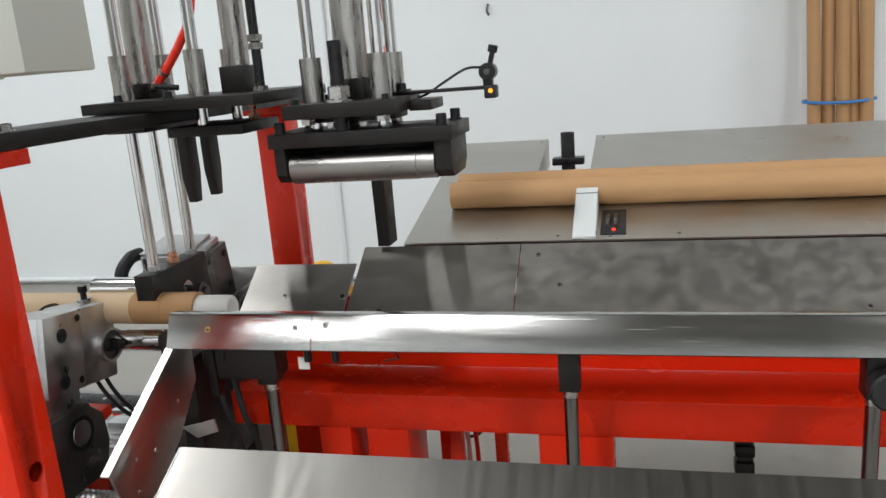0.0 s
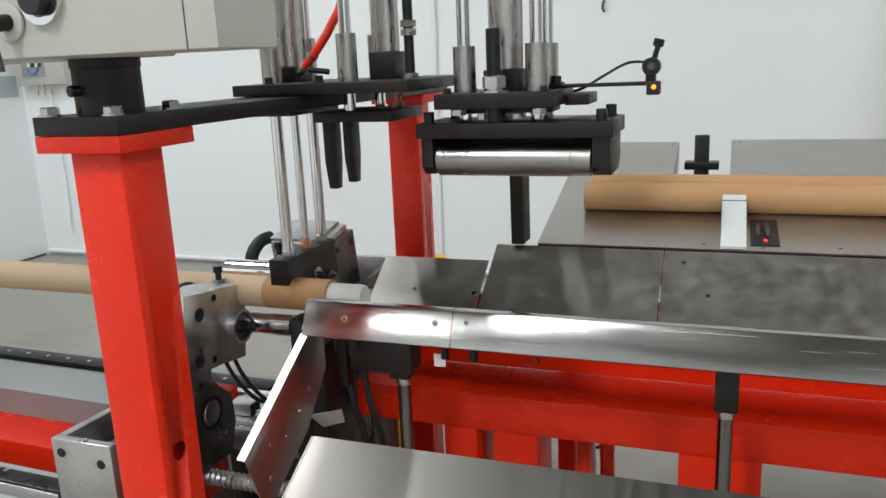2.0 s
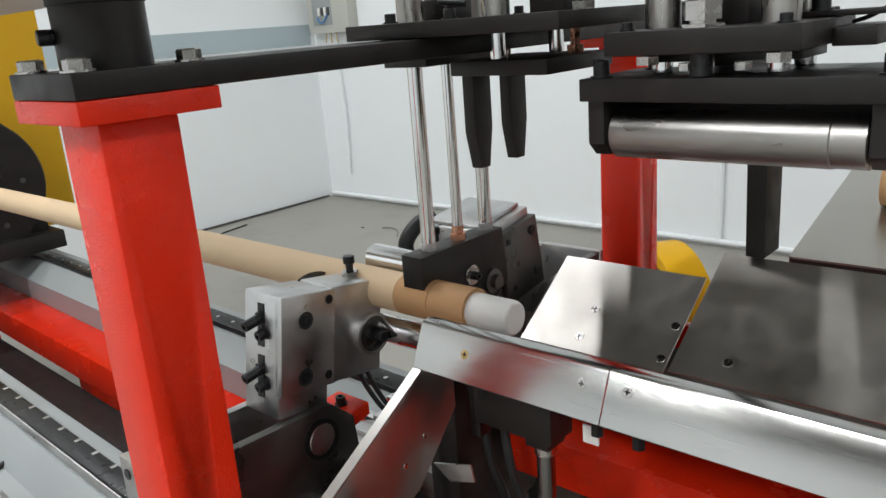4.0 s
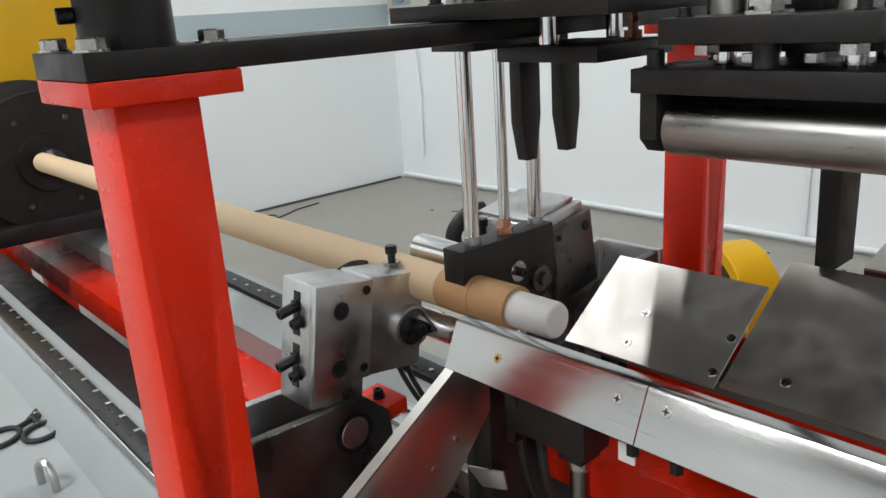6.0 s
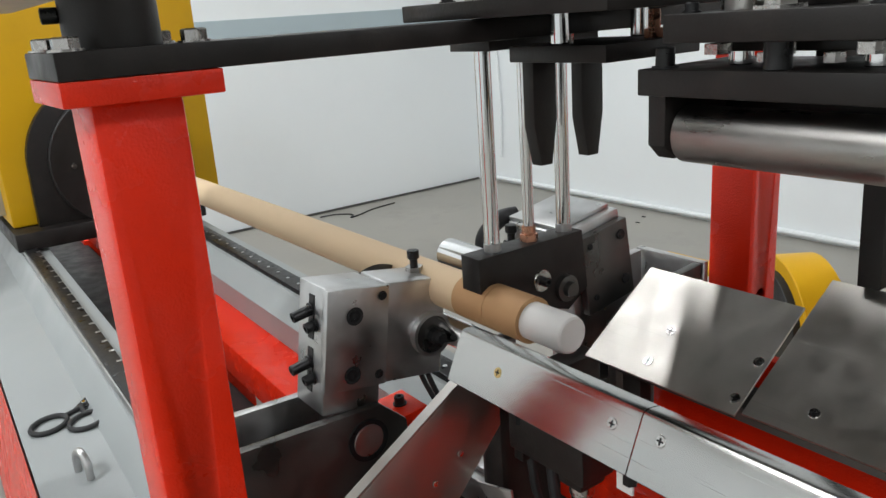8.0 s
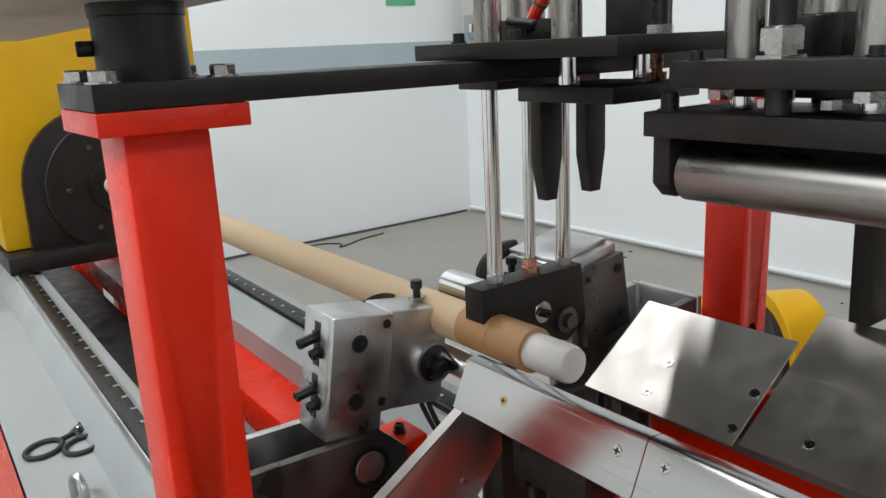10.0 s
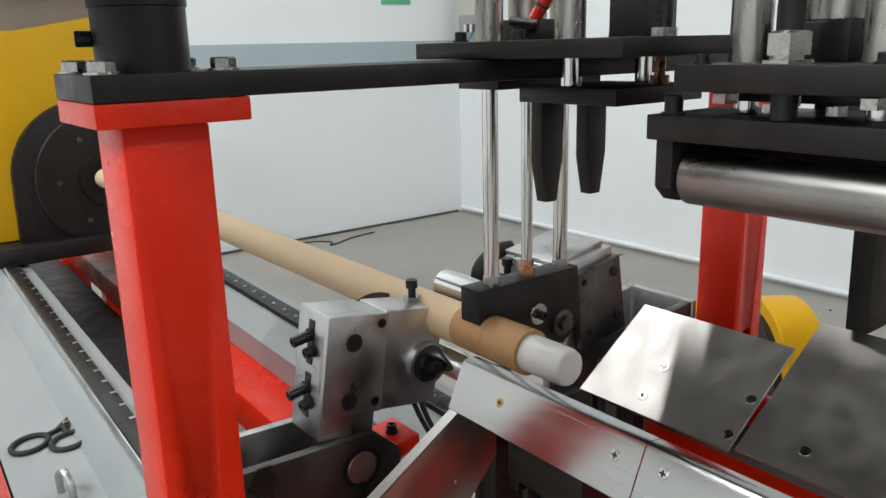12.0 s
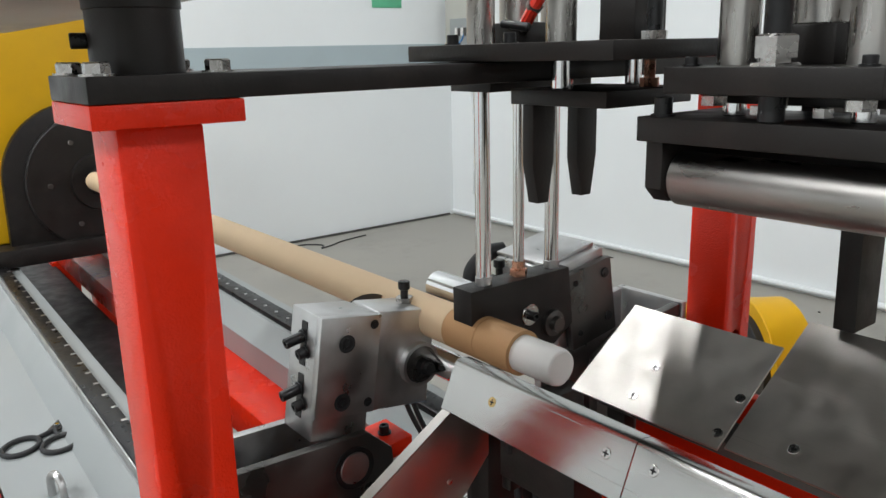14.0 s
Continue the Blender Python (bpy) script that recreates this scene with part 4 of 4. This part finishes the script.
for k in range(40):
    x = -0.5 - k * 0.07
    part("rail_bolt", block((x - 0.004, 0.14, 0.692), (x + 0.004, 0.151, 0.6932), 0.0003), STEEL, bed)
for x in (-3.2, -1.9, -0.5):
    part("bed_foot", block((x - 0.05, -0.02, 0.0), (x + 0.05, 0.17, 0.2995), 0.003), RED, bed)
rear = thing("rear_rail_bed", (-1.2, 0.68, 0.0), "light grey rear bed with a black slotted rail", "machine bed", offset=(0, 0.07, 0), turn=-1.7)
part("bed_beam", prism([(0.545, 0.6), (0.6, 0.648), (0.7, 0.648), (0.7, 0.35), (0.56, 0.35)], 0, -3.4, -0.26, 0.002), GREY, rear)
part("rail", block((-3.4, 0.61, 0.6485), (-0.265, 0.66, 0.662), 0.001), BOLT, rear)
for k in range(40):
    x = -0.4 - k * 0.07
    part("rail_bolt", rod((x, 0.634, 0.662), (x, 0.634, 0.6635), 0.005, 10), STEEL, rear)
for x in (-3.2, -1.9, -0.5):
    part("bed_foot", block((x - 0.05, 0.58, 0.0), (x + 0.05, 0.69, 0.3495), 0.003), RED, rear)
tie = thing("red_tie_beam", (-1.2, 0.5, 0.0), "wide red tie beam between the beds", "beam", offset=(0, 0.04, 0), turn=-1.7)
part("beam", block((-3.4, 0.46, 0.44), (-0.36, 0.58, 0.53), 0.004), RED, tie)
for x in (-3.2, -0.6):
    part("beam_foot", block((x - 0.06, 0.44, 0.0), (x + 0.06, 0.55, 0.4395), 0.003), RED, tie)
solid("drive_screw", rod((-3.3, 0.3, 0.5), (-0.32, 0.3, 0.5), 0.014, 20), DARKSTEEL, "long dark drive screw between the beds", "screw")
part("screw_pillow", block((-0.42, 0.27, 0.0), (-0.38, 0.33, 0.53), 0.003), DARKSTEEL, bed)

# added black sheet: the deep shade between the beds, put in as colour
part("gap_shade_sheet", block((-3.4, 0.2, 0.4), (-0.34, 0.455, 0.42), 0.003), RUBBER, tie, "added black sheet standing in for the shade between the beds")

# ---- yellow carriage with its black chuck disc ----
car = thing("chuck_carriage", (-2.3, 0.45, 0.662), "yellow carriage housing with a large black chuck disc", "machine carriage", offset=(0, 0.0385, -0.013))
part("housing", block((-2.75, 0.13, 0.758), (-2.2, 0.85, 1.56), 0.012), YELLOW, car)
part("housing_base", block((-2.78, 0.12, 0.697), (-2.1, 0.75, 0.757), 0.004), BLACK, car)
part("disc_shield", prism([(0.205, 0.7), (0.725, 0.7)] + [(0.465 + 0.255 * math.cos(math.pi * k / 30), 0.96 + 0.255 * math.sin(math.pi * k / 30)) for k in range(31)], 0, -2.199, -2.16), BLACK, car)
bm, rings = spin([(0, 0.0), (0, 0.235), (0.02, 0.235), (0.024, 0.23), (0.024, 0.1), (0.04, 0.095), (0.04, 0.05), (0.08, 0.045), (0.1, 0.03)], (-2.158, AX, AZ), FX, 64)
part("chuck_disc", bm, BLACK, car)
for k in range(6):
    a = k * math.pi / 3
    part("disc_bolt", rod((-2.134, AX + 0.16 * math.cos(a), AZ + 0.16 * math.sin(a)), (-2.13, AX + 0.16 * math.cos(a), AZ + 0.16 * math.sin(a)), 0.009, 14), DARKSTEEL, car)
part("side_pillar", block((-2.6, -0.02, 0.7905), (-2.3, 0.148, 0.96), 0.004), CREAM, car)
part("hose", cable([(-2.2, -0.035, 0.9), (-2.15, -0.04, 0.78), (-2.05, -0.03, 0.7), (-1.95, 0.0, 0.63)], 0.012), RUBBER, car)

# ---- scissors on the bed ----
sc = thing("scissors", (-0.88, 0.03, 0.62), "scissors with black looped handles lying on the bed", "scissors")


def lie(x, y):
    return 0.59 + (y + 0.024) * 0.0923 + 0.006


CX, CY = -0.905, 0.058
RIGHT, AWAY = Vector((0.6, 0.8)), Vector((-0.8, 0.6))


def on(u, v):
    """A place on the bed, u to the side and v along the blades."""
    q = Vector((CX, CY)) + u * RIGHT + v * AWAY
    return q.x, q.y, lie(q.x, q.y)


for side in (-1, 1):
    pts = [on(side * (0.04 + 0.034 * math.cos(k * math.pi / 6)), -0.008 + 0.034 * math.sin(k * math.pi / 6)) for k in range(13)]
    grip_loop = part("handle", cable(pts, 0.0055), RUBBER, sc, "black looped handle")
    part("shank", cable([on(side * 0.024, 0.018), on(side * 0.012, 0.034), on(-side * 0.004, 0.055)], 0.005), RUBBER, grip_loop)
blade = bmesh.new()
for outline in ([(-0.012, 0.045), (0.010, 0.045), (0.006, 0.15), (-0.002, 0.16)], [(-0.006, 0.043), (0.014, 0.047), (0.036, 0.14), (0.028, 0.152)]):
    vs = [blade.verts.new(Vector(on(u, v)) + Vector((0, 0, 0.003))) for u, v in outline]
    blade.faces.new(vs)
ret = bmesh.ops.extrude_face_region(blade, geom=blade.faces[:])
for v in ret["geom"]:
    if isinstance(v, bmesh.types.BMVert):
        v.co.z -= 0.003
part("blade", blade, BOLT, sc)
part("rivet", rod(on(0.002, 0.06), Vector(on(0.002, 0.06)) + Vector((0, 0, 0.008)), 0.005, 14), CHROME, sc)
solid("lifting_eye", cable([(-0.70, 0.03, 0.592), (-0.695, 0.03, 0.63), (-0.675, 0.035, 0.645), (-0.655, 0.04, 0.63), (-0.65, 0.04, 0.6)], 0.007), STEEL, "steel lifting eye on the bed", "lifting eye")

# ---- things behind the machine ----
yc = thing("yellow_guard", (-0.12, 1.25, 0.0), "round yellow painted guard over a black wheel", "machine guard", offset=(0.035, 0.1, 0.01))
bm, rings = spin([(0, 0.14), (0, 0.168), (0.002, 0.17), (0.088, 0.17), (0.09, 0.168), (0.09, 0.14)], (-0.2, 1.24, 0.615), (0.6, 0.8, 0), 48)
part("guard_shell", bm, YELLOW, yc)
part("wheel", rod((-0.209, 1.228, 0.615), (-0.16, 1.293, 0.615), 0.138, 48), RUBBER, yc)
part("top_flange", block((-0.49, 1.19, 0.725), (-0.27, 1.25, 0.74), 0.003), YELLOW, yc)
part("stand", block((-0.4, 1.2, 0.0), (-0.2, 1.4, 0.5), 0.004), YELLOW, yc)
wb = thing("wall_box", (-3.9, 3.5, 1.3), "cream electrical box with switches on the wall", "switch box", offset=(-0.19, 0.4, 0.16))
part("case", block((-4.12, 3.4, 1.16), (-3.66, 3.4995, 1.62), 0.006), CREAM, wb)
part("window", block((-4.06, 3.397, 1.22), (-3.84, 3.401, 1.42), 0.002), GREY, wb, "open window in the box cover")
for k in range(4):
    part("breaker", block((-3.99 + k * 0.035, 3.388, 1.29), (-3.965 + k * 0.035, 3.3968, 1.35), 0.002), DARKSTEEL if k % 2 else NYLON, wb)
part("wire_loop", cable([(-4.0, 3.39, 1.28), (-3.96, 3.38, 1.24), (-3.92, 3.39, 1.25), (-3.88, 3.39, 1.3)], 0.005), BLUE, wb)
for k in range(3):
    part("wire_tail", cable([(-3.95 + k * 0.06, 3.42, 1.16), (-3.94 + k * 0.06, 3.41, 1.12), (-3.96 + k * 0.07, 3.42, 1.09)], 0.005), BRASSY, wb)
part("cable", cable([(-3.9, 3.47, 1.16), (-3.9, 3.47, 0.9), (-3.88, 3.47, 0.5), (-3.9, 3.47, 0.05)], 0.009), WALL, wb)
solid("wall_sign", block((X0 + 0.0005, 3.165, 1.665), (X0 + 0.006, 3.43, 1.83), 0.001), GREENSIGN, "small green and white notice on the wall", "sign")
solid("wall_conduit", rod((-1.03, 3.882, 0.05), (-1.0, 3.882, 2.4), 0.016, 14), WALL, "white conduit running up the wall", "conduit")
solid("wall_hook", cable([(0.015, 3.9, 1.655), (0.015, 3.88, 1.655), (0.012, 3.865, 1.62), (0.02, 3.875, 1.6)], 0.007), DARKSTEEL, "small rusty hook in the wall", "hook")
for i, (x, lean) in enumerate(((1.735, 0.0), (1.80, 0.02), (1.868, 0.01), (1.935, -0.02), (1.985, 0.0))):
    t = thing("paper_core", (x, 3.68, 0.0), "brown cardboard core standing against the wall", "cardboard tube", "cores standing in a bundle")
    part("wall", pipe((x + 0.03, 3.64 + 0.03 * (i % 2), 0.001), (x + lean - 0.03, 3.76 + 0.03 * (i % 2), 2.3), 0.033, 0.027, 24), CARD, t)
strap = thing("strap", (1.86, 3.68, 1.0), "thin bluish strap tied round the cores", "strap")
part("band", cable([(1.69, 3.69, 1.01), (1.75, 3.645, 1.005), (1.87, 3.648, 1.0), (1.98, 3.66, 1.005), (2.03, 3.72, 1.01), (1.86, 3.78, 1.01), (1.71, 3.755, 1.01), (1.69, 3.69, 1.01)], 0.008), BLUE, strap)

scraps = bmesh.new()
for k in range(26):
    x, y = random.uniform(-3.8, 1.5), random.uniform(1.5, 3.8)
    n = random.uniform(0.008, 0.03)
    block((x, y, 0.0), (x + n, y + 0.008, 0.006), 0, scraps)
scraps = solid("floor_scraps", scraps, DARKSTEEL, "small dark scraps scattered on the concrete floor", "debris", kind="stuff")
solid("floor_cord", cable([(-4.26, 2.3, 0.005), (-4.24, 2.42, 0.005), (-4.14, 2.5, 0.005), (-4.07, 2.45, 0.005), (-4.1, 2.55, 0.005), (-4.16, 2.68, 0.005), (-4.2, 2.9, 0.005)], 0.005), RUBBER, "loose dark cord lying on the concrete floor", "cord")
solid("floor_strip", cable([(-3.17, 3.3, 0.003), (-3.11, 3.33, 0.003), (-3.01, 3.29, 0.003), (-2.92, 3.19, 0.003)], 0.003), DARKSTEEL, "bent dark strip lying on the concrete floor", "strip")
